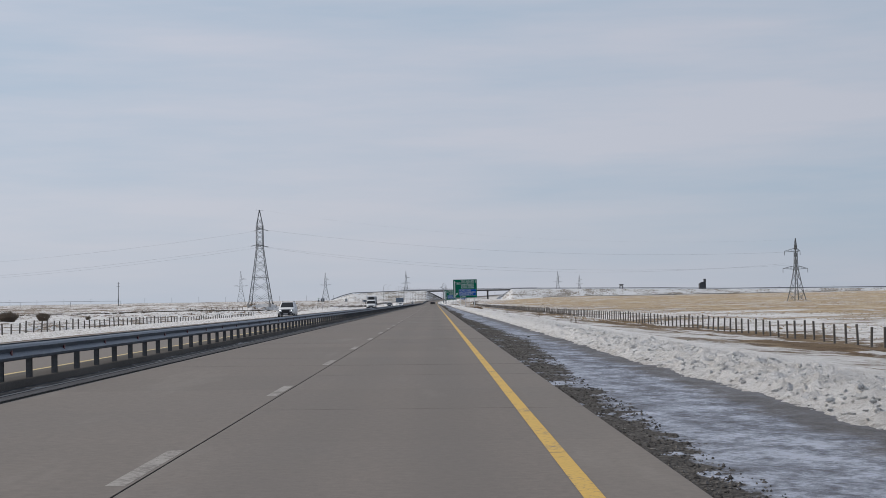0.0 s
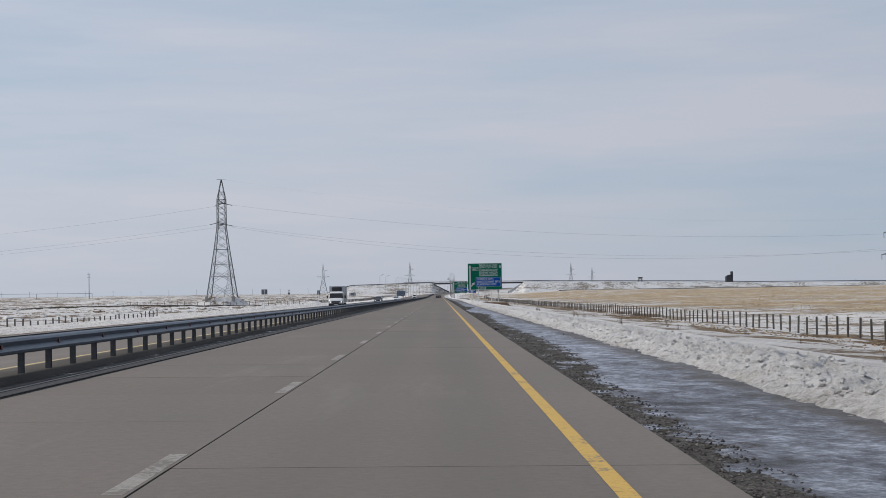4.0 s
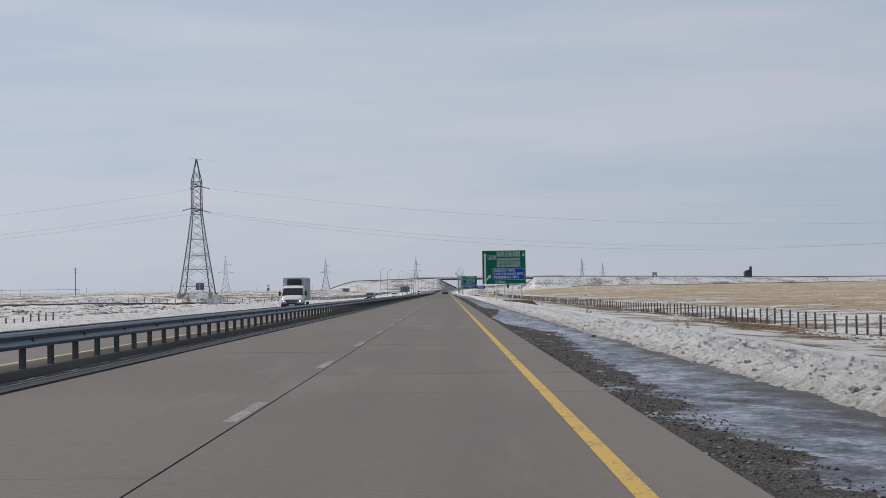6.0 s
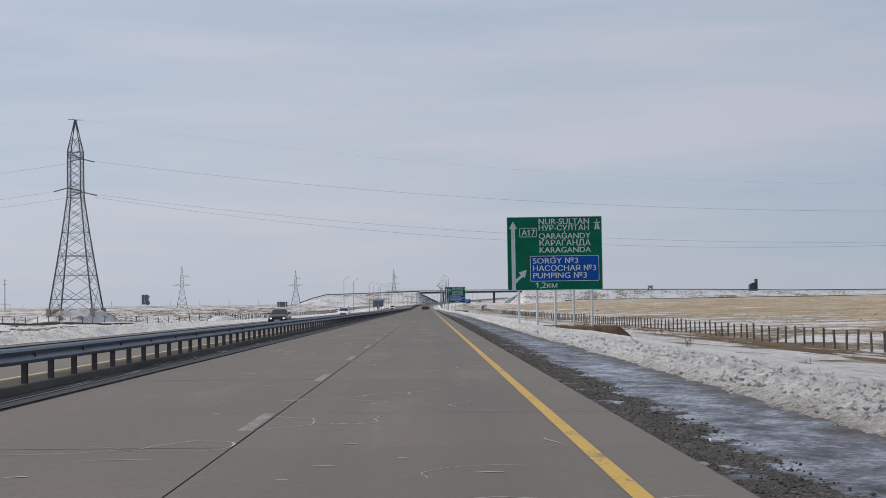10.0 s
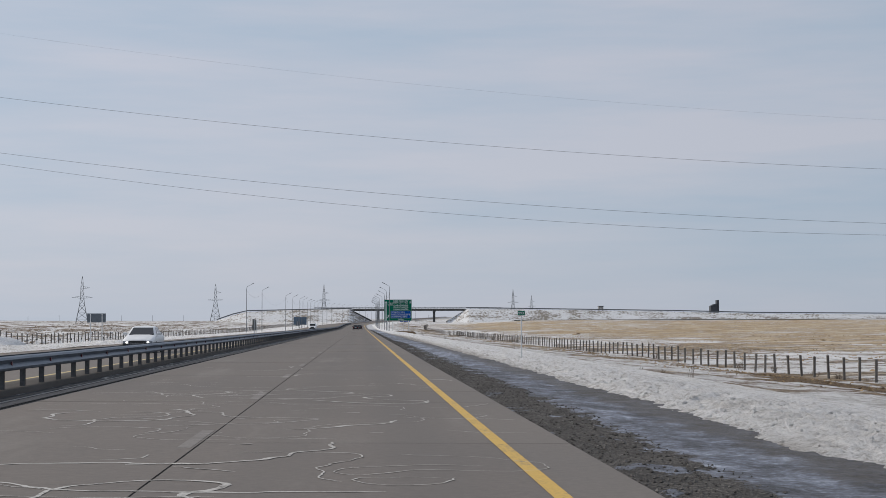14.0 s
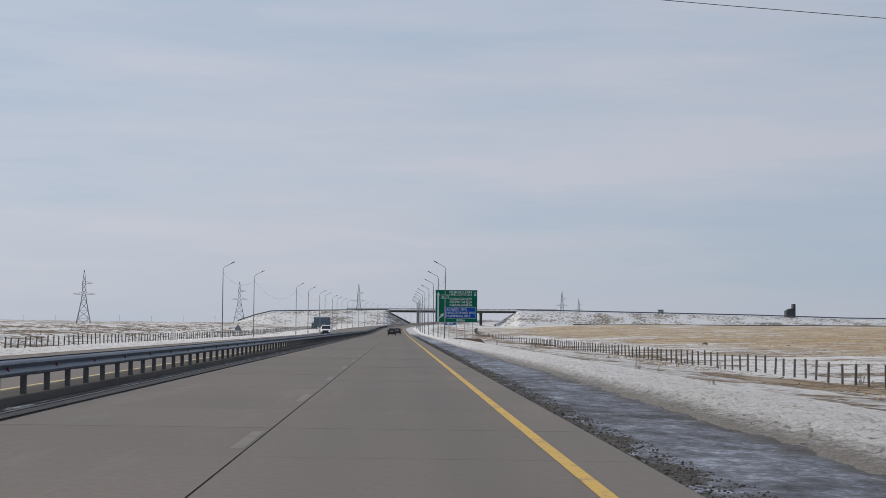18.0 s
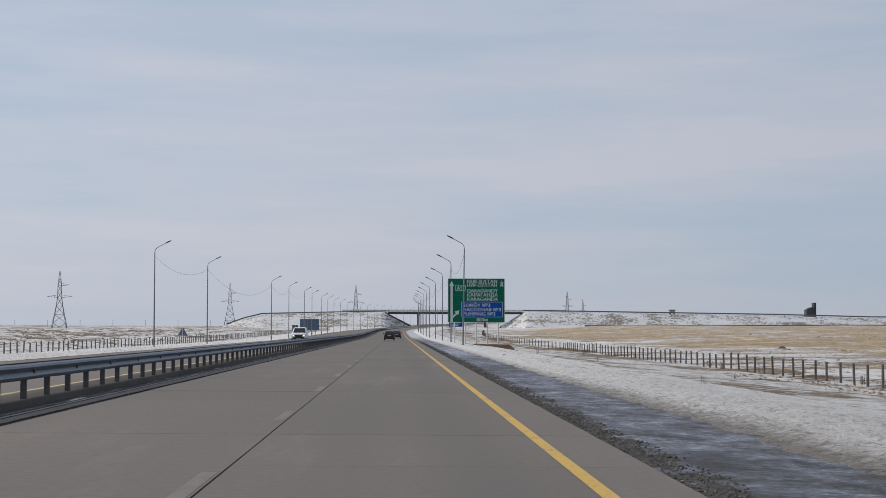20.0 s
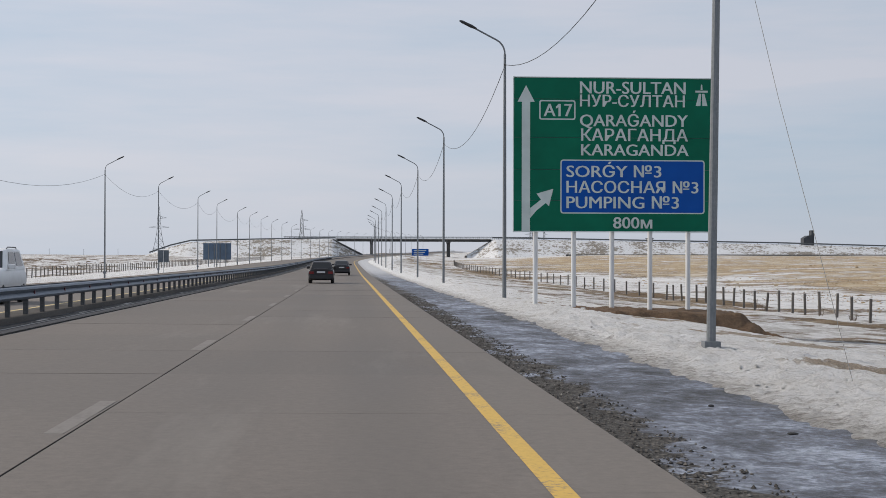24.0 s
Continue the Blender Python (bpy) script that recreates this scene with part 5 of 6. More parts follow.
def lattice(name, label, levels, arms, x, y, z, turn, leg=0.2, brace=0.085, group="power pylons", fine=0):
    """levels: (height, half width); arms: (height, left reach, right reach, rise of the tip); fine: how many of the lowest panels have secondary bars."""
    ob = thing(name, label, "power pylon", group, m=pose(x, y, z, 0, 0, turn))
    cor = ((-1, -1), (1, -1), (1, 1), (-1, 1))
    for cx, cy in cor:
        bm = bmesh.new()
        rings = []
        for h0, w0 in levels:
            r = leg * (0.55 + 0.45 * (1 - h0 / levels[-1][0])) / 2
            rings.append([(cx * w0 + dx * r, cy * w0 + dy * r, h0) for dx, dy in cor])
        loft(bm, rings)
        part("leg", bm, LATTICE, ob)
        part("footing", a_box(cx * levels[0][1] - 0.45, cx * levels[0][1] + 0.45, cy * levels[0][1] - 0.45, cy * levels[0][1] + 0.45, -1.6, 0.12), BRIDGE, ob)
    for f in range(4):
        (ax, ay), (bx, by) = cor[f], cor[(f + 1) % 4]
        bm = bmesh.new()
        for i, ((h0, w0), (h1, w1)) in enumerate(zip(levels, levels[1:])):
            A0, B0 = Vector((ax * w0, ay * w0, h0)), Vector((bx * w0, by * w0, h0))
            A1, B1 = Vector((ax * w1, ay * w1, h1)), Vector((bx * w1, by * w1, h1))
            beam(bm, A0, B1, brace)
            beam(bm, B0, A1, brace)
            if i < fine:
                # crossing bar through the middle of the panel, and short bars that halve the legs
                am, bmid = A0.lerp(A1, 0.5), B0.lerp(B1, 0.5)
                beam(bm, am, bmid, brace)
                for leg_mid, lo, hi in ((am, A0.lerp(B1, 0.25), A1.lerp(B0, 0.25)), (bmid, B0.lerp(A1, 0.25), B1.lerp(A0, 0.25))):
                    beam(bm, leg_mid, lo, brace * 0.7)
                    beam(bm, leg_mid, hi, brace * 0.7)
            elif i and not fine:
                beam(bm, A0, B0, brace)
            elif fine and h0 in (16.2, 23.6, 33.4):
                beam(bm, A0, B0, brace * 1.2)
        part("bracing", bm, LATTICE, ob)["kind"] = "stuff"
    for h, lft, rgt, up in arms:
        w = np.interp(h, [l[0] for l in levels], [l[1] for l in levels])
        for side, reach in ((-1, lft), (1, rgt)):
            if not reach:
                continue
            bm = bmesh.new()
            tip = Vector((side * reach, 0, h + up))
            for sy in (-1, 1):
                beam(bm, (side * w, sy * w, h), tip, brace * 1.3)
                beam(bm, (side * w, sy * w, h + 1.5), tip, brace)
                for u in (0.3, 0.6):
                    beam(bm, Vector((side * w, sy * w, h)).lerp(tip, u), Vector((side * w, sy * w, h + 1.5)).lerp(tip, u), brace * 0.8)
            beam(bm, (side * w, -w, h), (side * w, w, h), brace)
            part("crossarm", bm, LATTICE, ob)
    return ob


HEAVY = [(-0.7, 4.62), (4.8, 3.86), (9.4, 3.22), (13.0, 2.74), (16.2, 2.31), (18.9, 2.0), (21.4, 1.71), (23.6, 1.45), (25.6, 1.40), (27.6, 1.39), (29.6, 1.38), (31.5, 1.37), (33.4, 1.36), (36.6, 0.75), (40.2, 0.12)]
p0z = 2.0
heavy = lattice("power_pylon", "tall dark steel lattice anchor pylon on a snowy mound", HEAVY, [(24.9, 6.2, 6.2, 0.3), (32.0, 4.2, 4.2, 0.3)], -74.5, 651.2, p0z, 88, 0.28, 0.088, fine=3)
bm = bmesh.new()
beam(bm, (-0.1, -1.6, 40.1), (0.1, 1.6, 40.35), 0.1)
beam(bm, (-1.6, 0.1, 40.1), (1.6, -0.1, 40.3), 0.1)
part("peak_bar", bm, LATTICE, heavy)


def insulator(ob, a, b):
    """A string of discs between two points of the pylon's own space."""
    a, b = Vector(a), Vector(b)
    n = 13
    pts = [a.lerp(b, i / n) for i in range(n + 1)]
    part("insulator_string", tube(bmesh.new(), pts, [0.05 if i % 2 else 0.16 for i in range(n + 1)], 8), PLASTIC, ob)


for hh, reach in ((25.2, 6.2), (32.3, 4.2)):
    for sx in ((-1, 1) if reach > 5 else (1,)):
        for sy in (-1, 1):
            insulator(heavy, (sx * reach, sy * 0.1, hh), (sx * reach + sy * 0.1, sy * 3.0, hh - 0.75))


def mound(x, y, rx, ry, h, label, material=LAND, name="earth_rise"):
    g = gz(x, y)

    def zf(X, Y):
        d = np.hypot((X - x) / rx, (Y - y) / ry)
        return g - 0.9 + (h + 0.9) * (1 - sstep(d + 0.3 * fbm(X * 0.25, Y * 0.25, 3), 0.3, 1.05)) + 0.7 * np.abs(fbm(X * 0.45, Y * 0.45, 4)) + 0.3 * fbm(X * 1.3, Y * 1.3, 3)
    ob = grid_mesh(name, np.arange(x - rx * 1.2, x + rx * 1.2, 0.5), np.arange(y - ry * 1.2, y + ry * 1.2, 0.5), zf, material)
    return tagged(ob, label, "mound")


mound(-74.5, 651.2, 11.0, 10.0, p0z - gz(-74.5, 651.2) - 0.2, "snow-covered earth mound round the pylon feet")
mound(-42.2, 641.5, 4.0, 4.5, 0.0 - gz(-42.2, 641.5), "bright hump of drifted snow in front of the fence", SNOW, "snow_mound")


def light_levels(h, base):
    return [(0, base), (h * 0.14, base * 0.82), (h * 0.28, base * 0.60), (h * 0.42, base * 0.40), (h * 0.55, base * 0.27), (h * 0.65, base * 0.25), (h * 0.76, base * 0.23), (h * 0.88, base * 0.13), (h, 0.1)]


def light_pylon(x, y, top, turn, base, label, h=None):
    z = gz(x, y) - 0.3
    h = h or top - z
    return lattice("power_pylon", label, light_levels(h, base), [(h * 0.56, 7.2, 7.2, 0.6), (h * 0.755, 0, 5.4, 0.5)], x, y, top - h, turn, 0.24, 0.125)


FAR_TEXT = "distant steel lattice pylon with one wide crossarm"
light_pylon(-198.3, 1555, 36.4, 8, 4.6, FAR_TEXT)
light_pylon(-136.5, 1900, 40.2, 8, 4.8, FAR_TEXT)
light_pylon(-39.0, 2085, 44.4, 8, 4.8, FAR_TEXT)
light_pylon(195.5, 2400, 46.5, 8, 4.8, FAR_TEXT)
light_pylon(286.0, 2990, 50.0, 8, 4.8, FAR_TEXT)
RIGHT_P = lattice("power_pylon", "steel lattice pylon standing in the dry grass field", [(0, 3.0), (4.5, 2.15), (9.0, 1.45), (13.0, 0.9), (16.0, 0.6), (19.0, 0.52), (22.0, 0.48), (25.0, 0.32), (27.6, 0.05)], [(14.4, 6.4, 5.8, 0.4), (21.8, 5.4, 2.2, 0.3)], 152.8, 636.8, -1.9, 20, 0.26, 0.10)
for ix, iz in ((-5.4, 22.1), (2.2, 22.1), (-6.4, 14.8), (5.8, 14.8)):
    part("insulator_string", tube(bmesh.new(), [(ix, 0, iz - 0.15 * k) for k in range(13)], [0.05 if k % 2 else 0.15 for k in range(13)], 8), PLASTIC, RIGHT_P)
mound(152.8, 636.8, 11, 9, 0.4, "low snowy rise round the pylon feet")
copy_thing(RIGHT_P, pose(-315, 672, gz(-315, 672), 0, 0, 75))


def wire(a, b, sag, r=0.03, n=40):
    bm = bmesh.new()
    pts = []
    for u in np.linspace(0, 1, n):
        p = Vector(a).lerp(Vector(b), u)
        p.z -= 4 * sag * u * (1 - u)
        pts.append(p)
    tube(bm, pts, r, 4)
    return tagged(link_mesh("power_wire", bm, WIRE), "long sagging overhead power conductor", "power line", "power conductors")


# near span over the motorway, and the span going away on the other side
wire((-73.5, 655.2, 34.0), (152.0, 641.6, 20.0), 4.8, 0.016)
wire((-72.8, 649.0, 26.5), (152.0, 645.2, 14.5), 5.4, 0.016)
wire((-72.8, 660.5, 26.4), (152.0, 655.0, 15.3), 6.7, 0.016)
wire((-74.3, 651.2, 42.3), (152.8, 636.8, 25.0), 5.6, 0.005)
wire((-76.4, 656.0, 33.5), (-314, 672, 19.5), 4.5, 0.016)
wire((-78.8, 646.0, 26.4), (-314.5, 667.5, 13.0), 4.2, 0.016)
wire((-75.8, 658.2, 26.4), (-315.5, 676.5, 13.0), 4.6, 0.016)

# far wooden poles on the skyline


def utility_pole(h, label, arms=1):
    ob = thing("utility_pole", label, "utility pole", "skyline poles")
    bm = bmesh.new()
    tube(bm, [(0, 0, -1.5), (0, 0, h)], [0.3, 0.2], 8)
    part("pole", bm, DARK_WALL, ob)
    for k in range(arms):
        part("crossarm", a_box(-1.4, 1.4, -0.12, 0.12, h - 1.4 - 2.2 * k, h - 1.2 - 2.2 * k), DARK_WALL, ob)
    return ob


up = utility_pole(15.0, "thin dark pole far off on the snowy skyline", 1)
up.matrix_basis = pose(-1190, 4000, gz(-1190, 4000))
for k in range(1, 20):
    copy_thing(up, pose(-1190 + 71 * k, 4000, gz(-1190 + 71 * k, 4000)))
for k in range(7):
    copy_thing(up, pose(560 + 130 * k, 3600, gz(560 + 130 * k, 3600)))
mast = utility_pole(21.5, "tall mast with two crossarms in the snowfield", 2)
mast.matrix_basis = pose(-273, 1311, 1.6)

# raised pipe on low trestles far out in the western snowfield
pipe = thing("pipeline", "long raised pipe on low trestles across the snowfield", "pipeline", m=pose(0, 1330, 0))
pz = gz(-400, 1330) + 4.6
part("pipe", tube(bmesh.new(), [(-275 - 22 * k, 0, pz - 0.012 * (k - 6) ** 2) for k in range(24)], 0.13, 8), LAMP_STEEL, pipe)
for k in range(0, 24, 2):
    part("trestle", a_box(-275.1 - 22 * k, -274.9 - 22 * k, -0.1, 0.1, gz(-275 - 22 * k, 1330) - 0.5, pz - 0.012 * (k - 6) ** 2), DARK_WALL, pipe)

# ---- overpass ----
bridge = thing("overpass", "long concrete road bridge on slim piers", "bridge", m=pose(0, BRIDGE_Y, 0))
BX0, BX1 = -7.0, 83.5
part("deck", a_box(BX0, BX1, -6, 6, 13.7, 14.2), BRIDGE, bridge)
for k in range(5):
    yk = -4.8 + 2.4 * k
    part("girder", a_box(BX0 + 0.5, BX1 - 0.5, yk - 0.3, yk + 0.3, 12.5, 13.69), GIRDER, bridge)
for px in (13.9, 58.8):
    pier = part("pier_cap", a_box(px - 0.9, px + 0.9, -5.6, 5.6, 11.5, 12.49, bevel=0.08), GIRDER, bridge)
    for yk in (-4.2, 0.0, 4.2):
        bm = bmesh.new()
        tube(bm, [(px, yk, 3.0), (px, yk, 11.49)], 0.75, 14)
        part("pier_column", bm, GIRDER, pier)
for sy in (-5.9, 5.9):
    bm = bmesh.new()
    for z in (14.75, 15.2):
        box(bm, BX0 - 30, BX1 + 30, sy - 0.05, sy + 0.05, z, z + 0.12)
    rail_ob = part("parapet_rail", bm, LATTICE, bridge)
    for k in range(60):
        xk = BX0 - 29 + k * 2.5
        zk = 14.0 if BX0 < xk < BX1 else 12.6
        part("parapet_post", a_box(xk - 0.06, xk + 0.06, sy - 0.06, sy + 0.06, zk, 15.3), LATTICE, rail_ob)
for px in (BX0 - 1.2, BX1 + 1.2):
    part("abutment", a_box(px - 1.2, px + 1.2, -6.4, 6.4, 5.0, 13.65, bevel=0.1), BRIDGE, bridge)


# dark bar running down the west end slope below the deck
part("slope_bar", beam(bmesh.new(), (BX0 - 1.5, -7.6, 13.3), (8.6, -7.6, 4.6), 0.5, 1.1), GIRDER, bridge, "dark bar down the edge of the end slope")


def embankment(name, xs, top_fun, label):
    def zf(X, Y):
        zt = top_fun(X)
        d = np.abs(Y - BRIDGE_Y) - 7.0
        z = zt - np.clip(d, 0, 60) / 1.9 + 0.8 * fbm(X / 9, Y / 6, 4) * sstep(d, 0, 3)
        return np.maximum(z, 1.0)
    ob = grid_mesh(name, xs, np.arange(BRIDGE_Y - 34, BRIDGE_Y + 34.5, 1.5), zf, BANKSIDE)
    return tagged(ob, label, "embankment", kind="structure")


embankment("embankment_west", np.arange(-150, 9.1, 1.5), lambda X: np.interp(X, [-121, -101.5, -90, -60, -8.5, -6.5, 8], [2.0, 9.0, 11.8, 13.0, 13.9, 12.5, 4.4]) + 0.5 * fbm(X / 20, X * 0, 2), "snow-covered approach embankment of the overpass")
embankment("embankment_east", np.concatenate([np.arange(69, 160, 1.5), np.arange(160, 1500, 6.0)]), lambda X: np.interp(X, [69, 83, 85, 130, 250, 320, 600, 1500], [4.4, 12.5, 13.9, 13.5, 11.6, 9.9, 8.0, 7.0]), "long snowy approach embankment with broken earth")
bm = bmesh.new()
for xa, xb, za, zb in ((-113.5, -101.5, 4.9, 9.1), (-101.5, -90, 9.1, 11.9), (-90, -7, 11.9, 13.7), (84, 113, 14.0, 13.7), (113, 250, 13.7, 11.7), (250, 320, 11.7, 10.0), (320, 600, 10.0, 8.1), (600, 1400, 8.1, 7.2)):
    # beam is 0.80 deep, to stand for the bank edge's shadow too
    beam(bm, (xa, BRIDGE_Y - 6.4, za + 0.85), (xb, BRIDGE_Y - 6.4, zb + 0.80), 0.14, 0.80)
    nn = int((xb - xa) / 6)
    for k in range(nn):
        u = (k + 0.5) / nn
        xk, zk = xa + (xb - xa) * u, za + (zb - za) * u
        box(bm, xk - 0.1, xk + 0.1, BRIDGE_Y - 6.42, BRIDGE_Y - 6.25, zk - 0.6, zk + 0.95)
tagged(link_mesh("overpass_guardrail", bm, LATTICE), "dark guardrail along the crest of the embankment, thickened to include the bank's edge shadow", "guardrail", kind="structure")
# slip road running along the foot of the eastern embankment
slip = grid_mesh("slip_road", np.arange(112, 900, 6.0), np.arange(-7, 7.1, 1.0), lambda X, Y: land_z(X, 1560 - 0.02 * X + Y) * 0 + np.interp(X, [62, 300, 900], [4.7, 5.2, 5.6]) + np.interp(np.abs(Y), [2.6, 3.2, 5, 7], [0.0, -0.1, -0.9, -2.2]), ASPHALT)
slip.location = (0, 1560, 0)
tagged(slip, "dark slip road along the foot of the embankment", "road", kind="structure")

# dark works tower and a hut on the eastern skyline
tw_x, tw_y = 329.5, 1858.0
tw_z = gz(tw_x, tw_y)
works = thing("works_building", "dark angular hopper building with a tall shaft", "building", m=pose(tw_x, tw_y, tw_z))
part("hall", a_box(-4.6, 1.2, -4, 4, -2, 17.0 - tw_z, bevel=0.2), DARK_WALL, works)
part("sloped_roof", poly(bmesh.new(), [(-4.6, 17.02 - tw_z), (1.2, 17.02 - tw_z), (1.2, 20.2 - tw_z), (-1.4, 20.0 - tw_z), (-4.6, 18.0 - tw_z)], -3.9, 3.9), DARK_WALL, works)
part("shaft", a_box(1.22, 3.3, -3, 3, -2, 23.8 - tw_z, bevel=0.15), DARK_WALL, works)
part("conveyor", a_box(3.31, 9.0, -1, 1, 9.0 - tw_z, 10.2 - tw_z), DARK_WALL, works)
part("conveyor_leg", a_box(8.2, 8.8, -0.4, 0.4, -2, 8.99 - tw_z), DARK_WALL, works)
hx, hy = 253.0, 2050.0
hz = gz(hx, hy)
hut = thing("water_tank", "small dark tank house on legs on the skyline", "building", m=pose(hx, hy, hz))
part("tank", a_box(-2.5, 2.5, -2.4, 2.4, 17.9 - hz, 20.3 - hz, bevel=0.3), GREY_WALL, hut)
part("roof", a_box(-3.1, 3.1, -2.9, 2.9, 20.31 - hz, 20.8 - hz, bevel=0.1), DARK_WALL, hut)
for cx in (-1.9, 1.9):
    for cy in (-1.7, 1.7):
        part("leg", a_box(cx - 0.4, cx + 0.4, cy - 0.4, cy + 0.4, -2, 17.89 - hz), DARK_WALL, hut)

# ---- marker posts round the side track ----
def marker_post():
    ob = thing("marker_post", "short white marker post with a black top in snow", "marker post", "marker posts by the track")
    part("shaft", a_box(-0.07, 0.07, -0.04, 0.04, -0.5, 0.62, bevel=0.015), POST_WHITE, ob)
    part("cap", a_box(-0.075, 0.075, -0.045, 0.045, 0.621, 0.84, bevel=0.012), PLASTIC, ob, "black top band")
    return ob


first = None
for x, y in ((-41.0, 655.6), (-37.6, 653.0), (-36.8, 656.1), (-37.4, 666.5), (-36.2, 666.0), (-36.1, 675.9), (-36.9, 684.1), (-36.3, 683.8),
             (-42.9, 624.0), (-44.8, 628.6), (-43.2, 621.4), (-44.3, 617.6), (-42.2, 612.4), (-43.7, 613.8), (-41.6, 607.2), (-40.9, 602.5), (-42.4, 600.6)):
    if first is None:
        first = marker_post()
        first.matrix_basis = pose(x, y, gz(x, y))
    else:
        copy_thing(first, pose(x, y, gz(x, y), 0, 1.5 * math.sin(y), 8 * math.sin(x)))

# ---- fences ----


def fence(name, label, path, height, n_parts):
    """Concrete posts every three metres with five strands of wire along path(y) -> x."""
    ob = thing(name, label, "fence", "field fences", kind="structure")
    me = bpy.data.meshes.new("fence_post")
    bm = a_box(-0.075, 0.075, -0.06, 0.06, -0.7, height, bevel=0.012)
    bm.to_mesh(me)
    bm.free()
    me.materials.append(FENCE_POST)
    rnd = random.Random(5)
    ys = path[1]
    tops = []
    bm = bmesh.new()
    for i, y in enumerate(ys):
        x = path[0](y)
        z = gz(x, y)
        tops.append((x, y, z))
        if i < n_parts:
            part_mesh("fence_post", me, ob, pose(x + rnd.uniform(-.05, .05), y + rnd.uniform(-.15, .15), z + rnd.uniform(-.1, .06), rnd.gauss(0, 1.6), rnd.gauss(0, 1.6), rnd.uniform(-9, 9)))
        else:
            box(bm, x - 0.075, x + 0.075, y - 0.06, y + 0.06, z - 0.6, z + height)
    if bm.verts:
        far = part("far_fence_posts", bm, FENCE_POST, ob)
        far["kind"] = "stuff"
    else:
        bm.free()
    for h in (0.25, 0.5, 0.75, 1.0, 1.22):
        bm = bmesh.new()
        tube(bm, [(x + 0.08, y, z + h) for x, y, z in tops], 0.007, 3)
        part("wire_strand", bm, WIRE, ob)


fence("fence_right", "wire fence on grey concrete posts along the field", (lambda y: 29.2 + float(bend(y)) * 1.25 + 0.012 * max(0, y - 1130), [30 + 3 * k for k in range(300)] + [933 + 7 * k for k in range(60)]), 1.4, 300)
fence("fence_left", "wire fence on grey concrete posts in the snowfield", (lambda y: -43.8 + float(bend(y)), [40 + 3 * k for k in range(110)]), 1.45, 110)
fence("fence_left", "wire fence on grey concrete posts beyond the track", (lambda y: -43.8 + float(bend(y)), [642 + 3 * k for k in range(257)]), 1.55, 190)
fence("fence_track", "wire fence on grey concrete posts along the side track", (lambda y: -45.6 - 2.0 * (646.9 - y), [646.9 - 1.0 * k for k in range(28)]), 1.4, 28)

# ---- central barrier ----
barrier = thing("guardrail", "blue-grey steel double-sided barrier on dark posts", "guardrail", kind="structure")
PROFILE = [(0.0, 0.53), (0.055, 0.555), (0.075, 0.60), (0.03, 0.655), (0.0, 0.685), (0.03, 0.715), (0.075, 0.77), (0.055, 0.815), (0.0, 0.84), (-0.012, 0.84), (0.04, 0.812), (0.058, 0.768), (0.015, 0.712), (-0.015, 0.685), (0.015, 0.658), (0.058, 0.602), (0.04, 0.558), (-0.012, 0.53)]


def beam_run(bm, ys, side, zfun, xfun):
    rings = []
    for y in ys:
        rings.append([(xfun(y) + side * px, y, zfun(y) + pz) for px, pz in PROFILE])
    loft(bm, rings)


me_beam = bpy.data.meshes.new("rail_beam")
bm = bmesh.new()
beam_run(bm, (0.0, 4.07), 1, lambda y: 0.006 * (y / 4), lambda y: 0.003 * (y / 4))
bm.to_mesh(me_beam)
bm.free()
me_beam.materials.append(RAIL)
me_post = bpy.data.meshes.new("barrier_post")
bm = bmesh.new()
box(bm, -0.055, 0.055, -0.045, -0.039, -0.3, 0.68)
box(bm, -0.055, 0.055, 0.039, 0.045, -0.3, 0.68)
box(bm, -0.055, -0.049, -0.0385, 0.0385, -0.3, 0.68)
for sx in (-1, 1):
    box(bm, *sorted((sx * 0.056, sx * 0.185)), -0.035, 0.035, 0.52, 0.65)
bm.to_mesh(me_post)
bm.free()
me_post.materials.append(POST)
me_ref = bpy.data.meshes.new("reflector")
bm = a_box(0.0, 0.03, -0.045, 0.045, 0.64, 0.735, bevel=0.004)
bm.to_mesh(me_ref)
bm.free()
me_ref.materials.append(REFLECT)
for k in range(265):
    y = -34.9 + 3.986 * k
    part_mesh("rail_beam", me_beam, barrier, pose(X_RAIL + 0.18, y, float(rise(y))))
    if 3 < k < 250:
        part_mesh("reflector", me_ref, barrier, pose(X_RAIL + 0.20, y + 2.0, float(rise(y))))
for k in range(300):
    y = 10.97 + 1.993 * k
    part_mesh("barrier_post", me_post, barrier, pose(X_RAIL, y, 0.10))
bm = bmesh.new()
for y in [10.97 - 1.993 * k for k in range(1, 24)] + [10.97 + 1.993 * k for k in range(300, 635)]:
    x = X_RAIL + float(bend(y))
    box(bm, x - 0.055, x + 0.055, y - 0.045, y + 0.045, float(rise(y)) - 0.2, float(rise(y)) + 0.78)
ob = part("far_barrier_posts", bm, POST, barrier)
ob["kind"] = "stuff"
bm = bmesh.new()
beam_run(bm, [-36 + 20 * k for k in range(110)], -1, lambda y: float(rise(y)), lambda y: X_RAIL - 0.18 + float(bend(y)))
part("back_rail", bm, RAIL, barrier)
bm = bmesh.new()
beam_run(bm, [1024 + 20 * k for k in range(55)], 1, lambda y: float(rise(y)), lambda y: X_RAIL + 0.18 + float(bend(y)))
part("far_rail", bm, RAIL, barrier)

# ---- bushes, weeds, straw, stones ----


